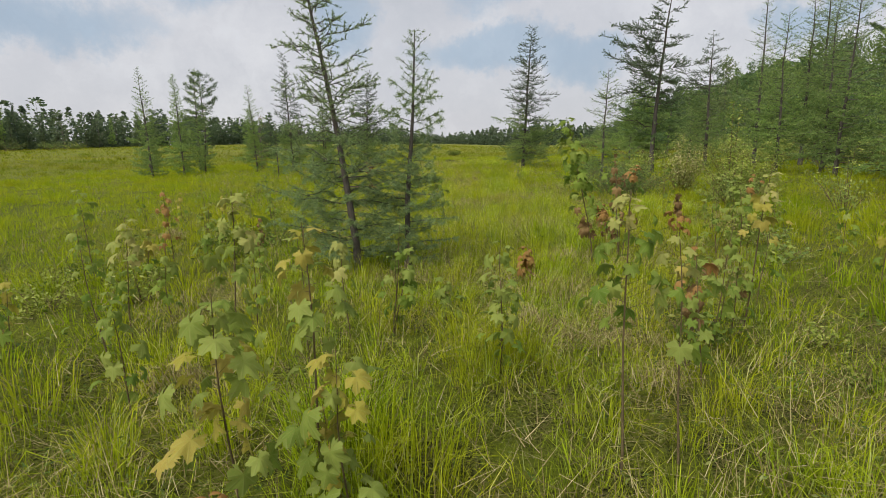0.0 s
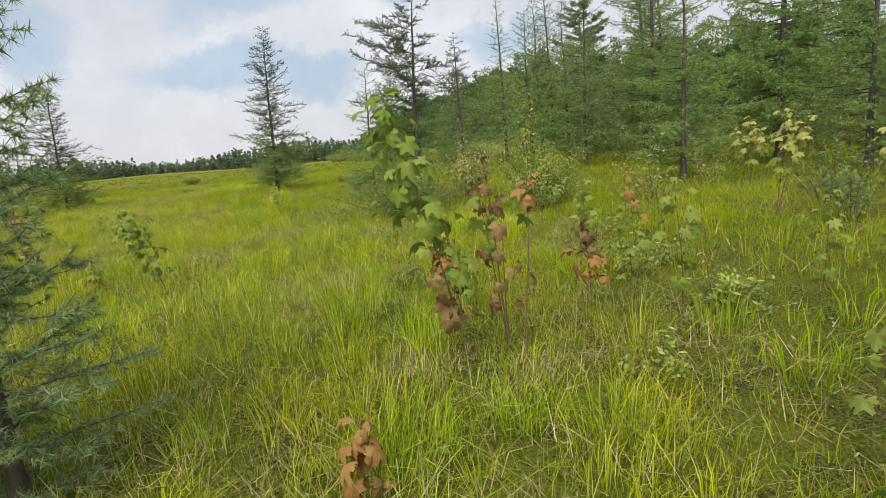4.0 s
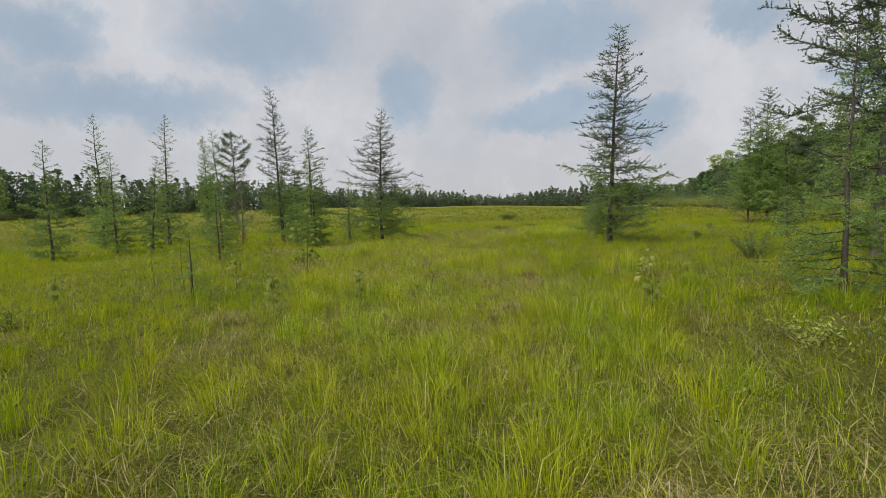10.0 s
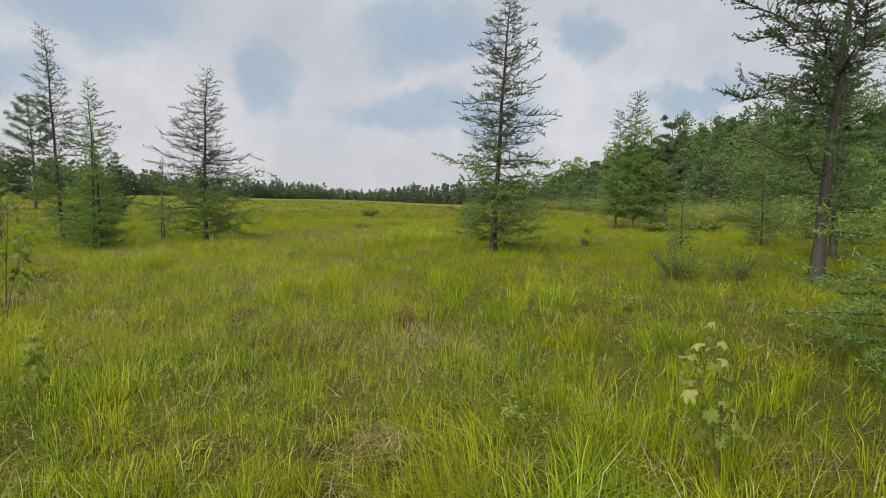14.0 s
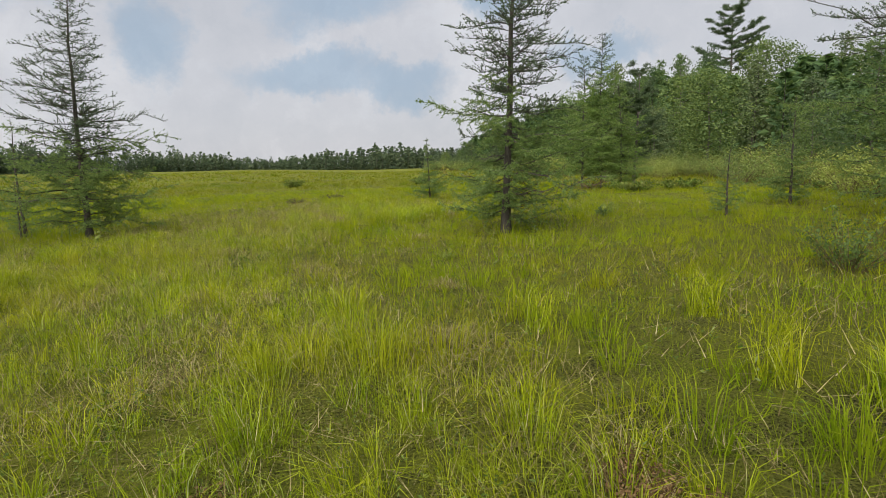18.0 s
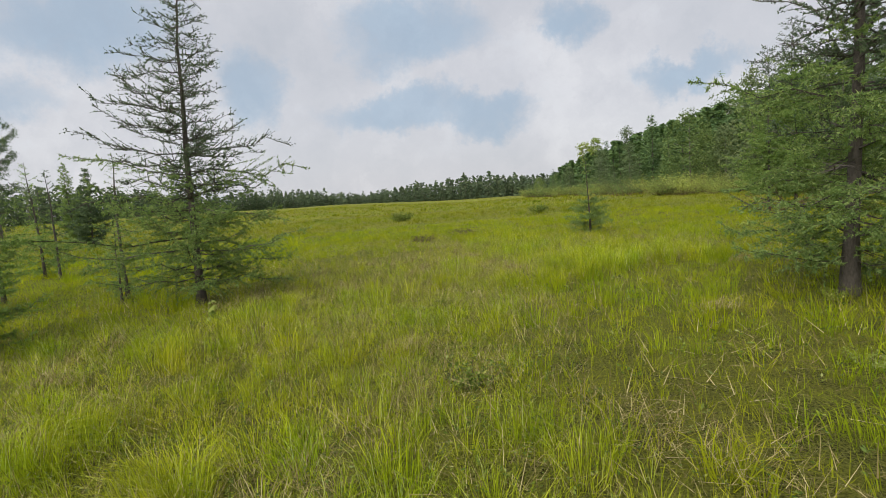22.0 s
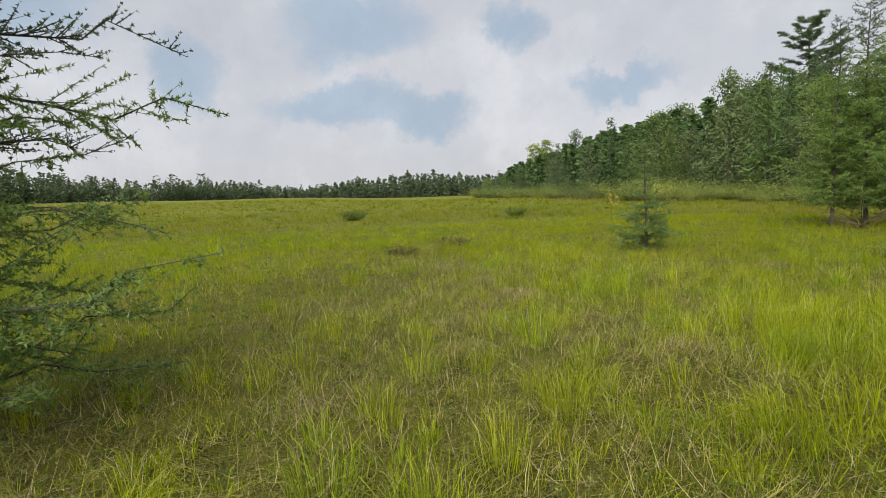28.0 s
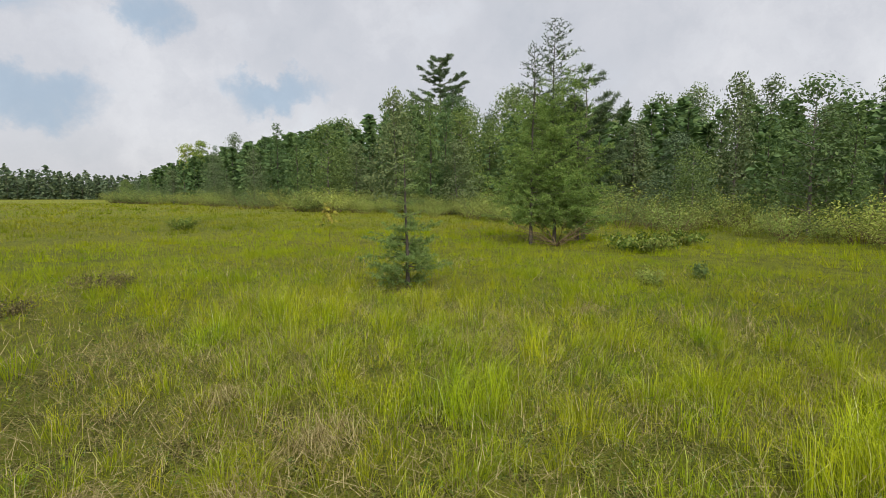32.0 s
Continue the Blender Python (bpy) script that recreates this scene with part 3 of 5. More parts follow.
def lobed(name, x, y, h, seed, label, cone=True, spread=0.27, lobes=30, per=120, leaf=0.30, group="", mat=None, bare=0.06):
    """Full tree of a dense wood: trunk, and boughs that end in leafy lobes, tiered on a pine and round on a broadleaf tree."""
    rng = np.random.RandomState(seed)
    root = thing(name, x, y, label, "tree", group)
    stem, crown = Buf(), Buf()
    s = np.linspace(0, 1, 8)
    wob = np.cumsum(rng.normal(0, 0.008 * h, (8, 2)), 0) * s[:, None]
    line = np.stack((wob[:, 0], wob[:, 1], s * h * 0.97), 1)
    line[0, 2] = -0.2
    tube(stem, line, (0.010 * h + 0.02) * (1 - s * 0.95), 6)
    for c in range(lobes):
        u = bare + (1 - bare) * (c + rng.rand()) / lobes
        k = (u - bare) / (1 - bare)
        env = (1 - k) ** 0.62 * min(1, 0.6 + 3 * k) if cone else math.sqrt(max(0.01, math.sin(math.pi * (0.14 + 0.84 * k))))
        size = h * (0.052 + 0.085 * env) * rng.uniform(0.75, 1.3)
        r = max(0.0, spread * h * env * rng.uniform(0.55, 1.12) - 0.6 * size)
        a = c * 2.39996 + rng.normal(0, 0.5)
        foot = np.array([np.interp(max(0.05, u - 0.07) * h, line[:, 2], line[:, i]) for i in range(3)])
        end = np.array((r * math.cos(a), r * math.sin(a), h * u - (0.35 * size if k > 0.9 else 0)))
        q = np.linspace(0, 1, 4)[:, None]
        tube(crown, foot + (end - foot) * q, (0.0035 * h) * (1 - 0.8 * q[:, 0]), 3)
        n = int(per * (size / (0.11 * h)) ** 1.5)
        ball = unit(rng.normal(size=(n, 3)) + (0, 0, 0.25))
        bumps = 0.80 + 0.28 * np.sin(5 * ball[:, 0] + c) * np.sin(5 * ball[:, 1] + 2 * c) + rng.normal(0, 0.10, n)
        at = end + ball * (size * bumps)[:, None] * ((1.35, 1.35, 0.62) if cone else (1.1, 1.1, 0.9))
        face = unit(ball + rng.normal(0, 0.38, ball.shape) + (0, 0, 0.2))
        w = unit(np.cross(face, rng.normal(size=at.shape)))
        leaves(crown, at, w, leaf * rng.uniform(0.6, 1.3, n), leaf * rng.uniform(0.4, 0.7, n), rng, face=face)
    part("trunk", stem.mesh("trunk", BARK_PALE, smooth=True), root)
    part("crown", crown.mesh("crown", BARK_PALE, mat or BROAD), root)
    return root


def dead_brush(x, y, w, seed, label):
    """Heap of bare dead limbs that spread from one foot."""
    rng = np.random.RandomState(seed)
    root = thing("dead_branches", x, y, label, "branches")
    for _ in range(18):
        limb = Buf()
        a, ln = rng.uniform(0, 6.283), w * rng.uniform(0.5, 1.1)
        q = np.linspace(0, 1, 6)
        pts = np.stack((ln * q * math.cos(a), ln * q * math.sin(a), 0.05 + ln * rng.uniform(0.1, 0.7) * q ** 0.8), 1) + rng.normal(0, 0.02 * ln, (6, 3))
        tube(limb, pts, 0.016 * (1 - 0.8 * q) + 0.003, 4)
        f = rng.uniform(0.2, 1, 26)
        p = np.stack([np.interp(f, q, pts[:, i]) for i in range(3)], 1)
        d = unit(rng.normal(size=(26, 3)) + (0.5 * math.cos(a), 0.5 * math.sin(a), 0.3))
        spikes(limb, p, p + d * rng.uniform(0.1, 0.4, 26)[:, None], np.full(26, 0.005))
        part("limb", limb.mesh("limb", STEM), root)
    return root


def shrub(name, x, y, h, w, seed, label, mat=None, leaf=0.06, stems=14, per=60, group="", category="shrub", split=True):
    """Bush: many arching stems with leaves along them."""
    rng = np.random.RandomState(seed)
    root = thing(name, x, y, label, category, group)
    crown = Buf()
    for _ in range(stems):
        if split:
            crown = Buf()
        a, r = rng.uniform(0, 6.283), w * math.sqrt(rng.rand())
        hh = h * rng.uniform(0.5, 1.0) * (1 - 0.35 * r / w)
        q = np.linspace(0, 1, 5)
        foot = np.array((0.25 * r * math.cos(a), 0.25 * r * math.sin(a), -0.05))
        pts = foot + np.outer(q ** 1.4, (0.8 * r * math.cos(a), 0.8 * r * math.sin(a), 0)) + np.outer(q, (0, 0, hh))
        tube(crown, pts, (0.004 + 0.004 * h) * (1 - 0.8 * q), 4)
        f = rng.uniform(0.15, 1.04, per) ** 0.8
        p = np.stack([np.interp(f, q, pts[:, i]) for i in range(3)], 1)
        d = unit(rng.normal(size=(per, 3)) + (0, 0, 0.35))
        off = rng.rand(per) * 0.16 * (h + w) * 0.6
        at = p + d * off[:, None]
        spikes(crown, p[::5], at[::5], np.full(len(p[::5]), 0.003))
        face = unit(d * 0.6 + unit(at - (0, 0, h * 0.35)) * 0.8 + rng.normal(0, 0.35, d.shape))
        leaves(crown, at, unit(np.cross(face, rng.normal(size=d.shape))), leaf * rng.uniform(0.6, 1.3, per), leaf * rng.uniform(0.35, 0.6, per), rng, face=face)
        if split:
            part("stem", crown.mesh("stem", STEM, mat or BROAD), root)
    if not split:
        part("crown", crown.mesh("crown", STEM, mat or BROAD), root)
    return root


# ---- larches and spruces of the meadow ----
LARCHES = "tamarack larches in the meadow"
conifer("larch_tree", -1.08, 6.85, 4.1, 11, "leaning young larch with soft blue-green needles", 0.25, 0.06, 2.2, 0.026, 0.028, mat=NEEDLE_SOFT, lean=(-0.58, -0.05), slim=0.42, each=7, soft=0.85, knob=True, tuft=NEEDLE_SOFT, top_up=0.35, group=LARCHES, droop=0.1, split=True)
conifer("larch_tree", -0.46, 6.9, 3.0, 12, "slim upright larch sapling beside a leaning larch", 0.20, 0.05, 2.4, 0.028, 0.030, mat=NEEDLE_SOFT, lean=(0.12, 0), slim=0.42, each=7, soft=0.75, top_up=0.95, group=LARCHES, split=True)
conifer("larch_tree", 5.12, 34.45, 8.6, 13, "tall narrow larch with sparse tufted limbs, upper tufts coloured as dark silhouettes", 0.245, 0.05, 1.69, 0.034, 0.034, lean=(0.42, 0), knob=True, top_up=0.3, each=2, slim=1.3, group=LARCHES, droop=0.20, bare=0.2, trunk_r=0.10, split=True)
conifer("larch_tree", -5.33, 39.85, 6.85, 14, "open larch with wide level limbs and needle tufts coloured as dark silhouettes", 0.31, 0.06, 1.83, 0.033, 0.030, lean=(0.05, 0), knob=True, top_up=0.3, each=2, slim=1.3, group=LARCHES, droop=0.12, trunk_r=0.085, split=True,
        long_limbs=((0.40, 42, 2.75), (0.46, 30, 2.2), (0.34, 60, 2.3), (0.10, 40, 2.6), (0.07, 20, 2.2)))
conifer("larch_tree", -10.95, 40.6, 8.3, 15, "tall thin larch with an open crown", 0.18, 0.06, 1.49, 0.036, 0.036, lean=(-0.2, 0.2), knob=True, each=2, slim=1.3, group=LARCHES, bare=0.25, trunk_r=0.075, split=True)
conifer("larch_tree", -7.65, 35.9, 5.45, 16, "dense bright green larch with two trunks", 0.235, 0.04, 1.6, 0.034, 0.032, mat=NEEDLE_PALE, tuft=NEEDLE, knob=True, knob_at=0.5, top_up=0.45, group=LARCHES, each=3, soft=0.5, trunks=((-0.03, 0, 5.45), (0.14, 0.1, 4.2)), droop=0.22, trunk_r=0.045, split=True)
conifer("larch_tree", -12.3, 36.6, 5.75, 17, "slim green larch with a bare leader", 0.22, 0.06, 1.5, 0.036, 0.034, mat=NEEDLE_PALE, lean=(-0.25, 0), soft=0.6, trunk_r=0.045, each=2, slim=1.3, group=LARCHES, split=True)
conifer("larch_tree", -16.4, 34.9, 4.5, 18, "broad young larch with feathery limbs", 0.33, 0.04, 1.3, 0.045, 0.05, mat=NEEDLE_PALE, lean=(-0.2, 0), group=LARCHES, each=2, fine=0.75)
conifer("larch_tree", -15.7, 36.4, 4.3, 19, "thin larch pole with a bent bare top", 0.17, 0.04, 1.1, 0.05, 0.052, lean=(0.45, 0.1), group=LARCHES, bare=0.1)
conifer("larch_tree", -18.4, 41.9, 7.6, 20, "slender larch standing in the grass", 0.17, 0.03, 1.05, 0.045, 0.058, group=LARCHES, each=2, fine=0.75)
conifer("larch_tree", -21.7, 40.9, 7.6, 21, "slender larch with a tufted narrow crown", 0.18, 0.03, 1.0, 0.045, 0.058, group=LARCHES, each=2, fine=0.75)
conifer("larch_tree", -16.8, 31.8, 4.8, 22, "narrow larch with upturned twigs", 0.22, 0.03, 1.1, 0.045, 0.058, group=LARCHES, each=2, fine=0.75)
conifer("larch_tree", -11.1, 43.1, 4.3, 23, "thin pole-like young larch", 0.15, 0.04, 1.1, 0.05, 0.036, mat=NEEDLE_PALE, group=LARCHES)
conifer("larch_tree", -7.5, 41.6, 3.5, 24, "thin larch sapling with few limbs", 0.19, 0.04, 1.1, 0.045, 0.032, group=LARCHES)
conifer("larch_tree", -13.3, 49.2, 4.2, 25, "small feathery larch in the grass", 0.25, 0.04, 1.1, 0.05, 0.058, mat=NEEDLE_PALE, group=LARCHES, each=2, fine=0.75)
conifer("larch_tree", -7.4, 41.0, 1.7, 26, "knee-high larch seedling in the grass", 0.24, 0.1, 1.4, 0.04, 0.03, group=LARCHES)
conifer("larch_tree", -5.13, 22.0, 1.35, 27, "small larch seedling in the sedge", 0.30, 0.15, 2.0, 0.035, 0.028, mat=NEEDLE_PALE, group=LARCHES)
conifer("larch_tree", -9.0, 30.2, 2.6, 28, "young larch with drooping lower limbs", 0.26, 0.06, 1.3, 0.04, 0.034, group=LARCHES)
conifer("larch_tree", 6.3, 21.5, 4.4, 29, "soft feathery larch with long drooping lower limbs", 0.30, 0.05, 1.5, 0.034, 0.032, mat=NEEDLE_PALE, lean=(0.1, 0), each=2, slim=1.3, group=LARCHES, droop=0.25, split=True)
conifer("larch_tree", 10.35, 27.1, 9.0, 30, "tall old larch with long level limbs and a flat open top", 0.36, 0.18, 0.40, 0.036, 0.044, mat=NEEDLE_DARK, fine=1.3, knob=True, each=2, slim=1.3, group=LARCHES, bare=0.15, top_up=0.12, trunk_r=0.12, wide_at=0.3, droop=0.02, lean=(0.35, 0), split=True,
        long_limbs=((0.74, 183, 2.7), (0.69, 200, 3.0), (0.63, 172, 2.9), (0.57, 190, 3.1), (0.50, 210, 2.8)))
conifer("larch_tree", 17.8, 31.2, 9.8, 31, "tall larch at the wood's edge with a thin pointed top", 0.14, 0.12, 1.07, 0.055, 0.048, group=LARCHES, each=2, fine=0.75)
conifer("larch_tree", 16.4, 22.7, 7.6, 32, "larch at the wood's edge with hanging limbs", 0.24, 0.06, 1.19, 0.055, 0.054, group=LARCHES, each=2, fine=0.75, taper=0.6)
conifer("larch_tree", 15.3, 25.0, 7.0, 33, "larch at the wood's edge with full soft limbs", 0.22, 0.08, 1.13, 0.055, 0.055, mat=NEEDLE_PALE, group=LARCHES, each=2, fine=0.75, taper=0.6)
conifer("larch_tree", 17.7, 25.4, 7.8, 34, "larch with a straight trunk and soft limbs", 0.21, 0.08, 1.13, 0.055, 0.055, group=LARCHES, each=2, fine=0.75, taper=0.6)
conifer("larch_tree", 12.4, 14.2, 6.2, 35, "larch at the wood's edge with feathery green limbs", 0.27, 0.06, 1.30, 0.05, 0.050, mat=NEEDLE_PALE, group=LARCHES, each=2, fine=0.75, taper=0.6)
conifer("larch_tree", 14.2, 10.8, 7.2, 36, "larch with soft dense green limbs", 0.26, 0.06, 1.30, 0.05, 0.050, group=LARCHES, each=2, fine=0.75, taper=0.6)
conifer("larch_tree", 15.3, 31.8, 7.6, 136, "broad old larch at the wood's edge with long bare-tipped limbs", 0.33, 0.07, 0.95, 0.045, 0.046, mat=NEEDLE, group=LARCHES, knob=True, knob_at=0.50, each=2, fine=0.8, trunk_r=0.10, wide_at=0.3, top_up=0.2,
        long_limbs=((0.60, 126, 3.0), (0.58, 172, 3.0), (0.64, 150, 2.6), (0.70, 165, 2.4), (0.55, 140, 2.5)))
conifer("larch_tree", 17.2, 19.6, 9.6, 131, "tall full larch at the wood's edge with soft green limbs", 0.22, 0.10, 1.35, 0.055, 0.055, mat=NEEDLE, group=LARCHES, each=2, fine=0.75, trunk_r=0.11, taper=0.6)
conifer("larch_tree", 17.0, 14.6, 10.2, 132, "tall dense larch standing before the wood", 0.24, 0.07, 1.48, 0.055, 0.058, mat=NEEDLE_PALE, group=LARCHES, each=2, fine=0.75, trunk_r=0.11, taper=0.6)
conifer("larch_tree", 15.6, 7.4, 9.4, 133, "dense soft larch at the edge of the wood", 0.25, 0.06, 1.48, 0.055, 0.058, mat=NEEDLE, group=LARCHES, each=2, fine=0.75, trunk_r=0.10, taper=0.6)
conifer("larch_tree", 20.4, 23.2, 10.8, 134, "tall larch with two straight trunks and soft limbs", 0.20, 0.14, 1.23, 0.06, 0.06, mat=NEEDLE, group=LARCHES, each=2, fine=0.7, trunks=((0, 0, 10.8), (0.7, -0.4, 9.6)), trunk_r=0.11, taper=0.6)
conifer("larch_tree", 22.0, 32.2, 11.0, 135, "tall larch pair with straight dark trunks", 0.18, 0.16, 1.11, 0.06, 0.06, group=LARCHES, each=2, fine=0.7, trunks=((0, 0, 11.0), (-0.6, 0.4, 9.8)), trunk_r=0.11)
conifer("larch_tree", 18.5, 50.4, 8.8, 37, "larch in a close clump with full limbs and thin dark top", 0.27, 0.10, 1.35, 0.06, 0.060, mat=NEEDLE_PALE, knob=True, knob_at=0.66, trunk_r=0.06, soft=0.7, group=LARCHES, trunks=((0, 0, 8.9), (-1.0, 0.5, 7.7)), top_up=0.4, each=2, fine=0.75)
conifer("larch_tree", 19.5, 49.9, 6.5, 38, "shorter larch of a close clump with full limbs", 0.30, 0.06, 1.6, 0.06, 0.060, mat=NEEDLE_PALE, group=LARCHES, each=2, fine=0.75)
pine("pine_tree", 20.5, 50.1, 6.6, 39, "young leaning pine with long level limbs beside a larch clump", 0.25, 0.22, 0.24, 9, lean=(0.5, 0.1), mat=PINE, n_needle=30)
broadleaf("slim_tree", -13.4, 40.9, 4.15, 46, "thin young tree with pinkish dying top leaves", 0.20, 34, 16, 0.075, 0.25, mat=PINKISH)
shrub("leafy_bush", -13.2, 40.3, 1.3, 0.5, 47, "rusty dying bush at the foot of a thin tree", RUST, 0.06, 12, 50)
conifer("larch_tree", -12.5, 48.6, 3.9, 48, "bare-topped thin larch in the meadow", 0.22, 0.10, 0.9, 0.06, 0.05, group=LARCHES, knob=True, fine=0.6)
conifer("spruce_tree", -22.9, 74.3, 6.2, 49, "small pointed dark spruce far out in the meadow", 0.22, 0.05, 1.3, 0.12, 0.13, mat=DARK_SHADED, droop=0.1, tiers=14)
conifer("larch_tree", -28.0, 82.3, 7.4, 50, "slender grey-green larch far out in the meadow", 0.20, 0.06, 1.2, 0.12, 0.12, group=LARCHES)
SPRUCES = "young spruces in the meadow"
conifer("spruce_sapling", 11.75, 34.25, 2.1, 41, "small dark spruce sapling in the grass", 0.27, 0.04, 2.2, 0.045, 0.036, mat=NEEDLE, group=SPRUCES, droop=0.05, top_up=0.4)
conifer("spruce_sapling", 16.4, 36.2, 3.6, 42, "young spruce with dark lower limbs", 0.26, 0.04, 1.5, 0.06, 0.05, mat=NEEDLE, group=SPRUCES, droop=0.05)
conifer("spruce_sapling", 7.06, 47.75, 3.05, 43, "blue-green spruce sapling with an open leader", 0.42, 0.05, 3.0, 0.034, 0.036, mat=NEEDLE, group=SPRUCES, droop=0.02, top_up=0.25, taper=1.9, tiers=11, split=True)
pine("pine_tree", -37.4, 87.9, 12.3, 44, "full young pine with upswept limbs before the far wood", 0.10, 0.18, 0.45, 14, mat=DARK_SHADED, n_needle=11, limbs=(5, 8), lift=1.2, flat=0.8)
conifer("larch_tree", -39.6, 83.9, 12.2, 45, "grey-green larch far out in the meadow", 0.15, 0.08, 0.8, 0.15, 0.14, group=LARCHES, each=2, fine=0.75)

# ---- the wood along the meadow ----
EDGE = "trees of the wood along the meadow"
kinds = [
    lobed("broadleaf_tree", 66, 62, 11, 51, "dark green broadleaf tree of the dense wood", False, 0.30, 30, 110, 0.30, EDGE),
    lobed("broadleaf_tree", 70, 80, 12, 52, "round-crowned broadleaf tree of the dense wood", False, 0.34, 34, 110, 0.30, EDGE),
    lobed("pine_tree", 64, 50, 11, 53, "dark white pine of the dense wood", True, 0.27, 34, 110, 0.30, EDGE, PINE),
    lobed("pine_tree", 62, 40, 10, 54, "full young pine at the wood's edge", True, 0.34, 36, 110, 0.28, EDGE, PINE),
    conifer("spruce_tree", 68, 70, 11, 55, "pointed dark spruce of the dense wood", 0.19, 0.06, 0.5, 0.30, 0.32, mat=NEEDLE_DARK, group=EDGE, droop=0.12, fine=0.3, each=2),
]


def skyline(bearing):
    """How high the wood's tops stand over the eye, in degrees, by bearing."""
    return np.interp(bearing, (8, 13, 20, 24, 28, 34, 41, 46, 54, 67, 73, 85, 100, 140), (1.5, 1.8, 1.8, 3.6, 5.4, 6.9, 9.0, 10.0, 10.0, 10.0, 10.2, 9.4, 9.5, 9.5))


rng = np.random.RandomState(7)
made = 0
for k in range(900):
    if made >= 130:
        break
    y = rng.uniform(-18, 210) if rng.rand() < 0.35 else rng.uniform(-12, 105)
    back = 3.5 + 46 * rng.rand() ** 1.5
    x = float(np.interp(y, EDGE_Y, EDGE_X)) + back
    if math.hypot(x - 18, y - 50) < 9 or (y < 36 and back < 5):
        continue
    h = 99.0
    for ex, ey in ((-1.8, 37.0), (0.4, 6.0))[:2 if y < 40 else 1]:
        far = math.hypot(x - ex, y - ey)
        bear = math.degrees(math.atan2(x - ex, y - ey))
        h = min(h, far * math.tan(radians(float(skyline(bear)))) + 1.7 - float(ground_z(x, y)))
    h *= rng.uniform(0.55, 1.06)
    if h < 3.2 or h > 24:
        continue
    kind = kinds[rng.choice(5, p=(0.06, 0.05, 0.35, 0.32, 0.22) if y < 36 else (0.16, 0.12, 0.30, 0.25, 0.17))]
    own = {"b": 11.5, "p": 10.5, "s": 11}[kind.name[0]]
    f = h / own
    wide = f * rng.uniform(0.85, 1.2) * (1.0 if f > 0.8 else 1.15)
    copy_thing(kind, pose(x, y, float(ground_z(x, y)) - 0.05, 0, 0, rng.uniform(0, 360)) @ Matrix.Diagonal((wide, wide, f, 1)))
    made += 1
# backlit look put into the needle colour: dark against the sky
pine("white_pine", 112.4, 135, 32.0, 57, "huge old white pine towering over the wood", 0.40, 0.19, 0.85, 11, n_needle=44, mat=DARK_SHADED, limbs=(4, 7), flat=0.45, blade=0.8, lift=0.9)
broadleaf("aspen_tree", 64, 172, 14.5, 58, "pale airy aspen at the end of the wood", 0.20, 40, 30, 0.55, 0.2, mat=BROAD_PALE)
broadleaf("aspen_tree", 61, 172, 13.5, 59, "pale airy aspen beside another aspen", 0.18, 36, 30, 0.55, 0.2, mat=BROAD_PALE)

# the belt on the far side: whole trees in front
rng = np.random.RandomState(31)
BELT = "trees of the far belt"
belt_kinds = [
    broadleaf("broadleaf_tree", -86, 60, 11, 91, "round green broadleaf tree of the far belt", 0.29, 44, 22, 0.48, 0.04, group=BELT, mat=FAR_HAZED),
    pine("pine_tree", -84, 50, 11, 92, "layered dark pine of the far belt", 0.06, 0.24, 1.0, 11, group=BELT, n_needle=5, blade=0.6, mat=FAR_HAZED),
    conifer("spruce_tree", -85, 40, 11, 93, "pointed spruce of the far belt", 0.18, 0.05, 0.5, 0.32, 0.34, mat=FAR_HAZED, group=BELT, droop=0.12, fine=0.4, each=2),
    conifer("larch_tree", -83, 70, 11, 94, "thin pale larch of the far belt", 0.15, 0.10, 0.45, 0.30, 0.30, mat=NEEDLE_PALE, group=BELT, fine=0.25, each=2),
]
for k in range(76):
    y = rng.uniform(18, 112) if k < 68 else rng.uniform(112, 165)
    x = float(np.interp(y, (0, 68, 104, 140, 170), (-80, -82, -80, -72, -66))) - 9 * rng.rand() ** 1.5
    far = math.hypot(x + 2, y - 30)
    bear = math.degrees(math.atan2(-(x + 2), y - 30))
    h = (far * math.tan(radians(float(np.interp(bear, (13, 25, 48, 66, 82, 120), (2.2, 3.3, 4.7, 6.7, 7.0, 7.0))))) + 1.7 - float(ground_z(x, y))) * rng.uniform(0.7, 1.12)
    kind = belt_kinds[rng.choice(4, p=(0.02, 0.36, 0.50, 0.12))]
    f = h / 11
    wide = f * rng.uniform(0.8, 1.15)
    copy_thing(kind, pose(x, y, float(ground_z(x, y)) - 0.05, 0, 0, rng.uniform(0, 360)) @ Matrix.Diagonal((wide, wide, f, 1)))

# shrubs that line the wood
HEDGE = "shrubs along the wood"
bushes = [
    shrub("willow_shrub", 24, 43, 2.2, 1.7, 61, "grey-green willow shrub in front of the wood", BROAD_PALE, 0.115, 18, 40, HEDGE, split=False),
    shrub("alder_shrub", 30, 52, 2.8, 1.9, 62, "dark green alder shrub in front of the wood", BROAD, 0.12, 18, 40, HEDGE, split=False),
    shrub("birch_shrub", 33, 60, 2.5, 1.6, 63, "yellow-green birch shrub in front of the wood", BROAD_PALE, 0.115, 18, 40, HEDGE, split=False),
]
rng = np.random.RandomState(17)
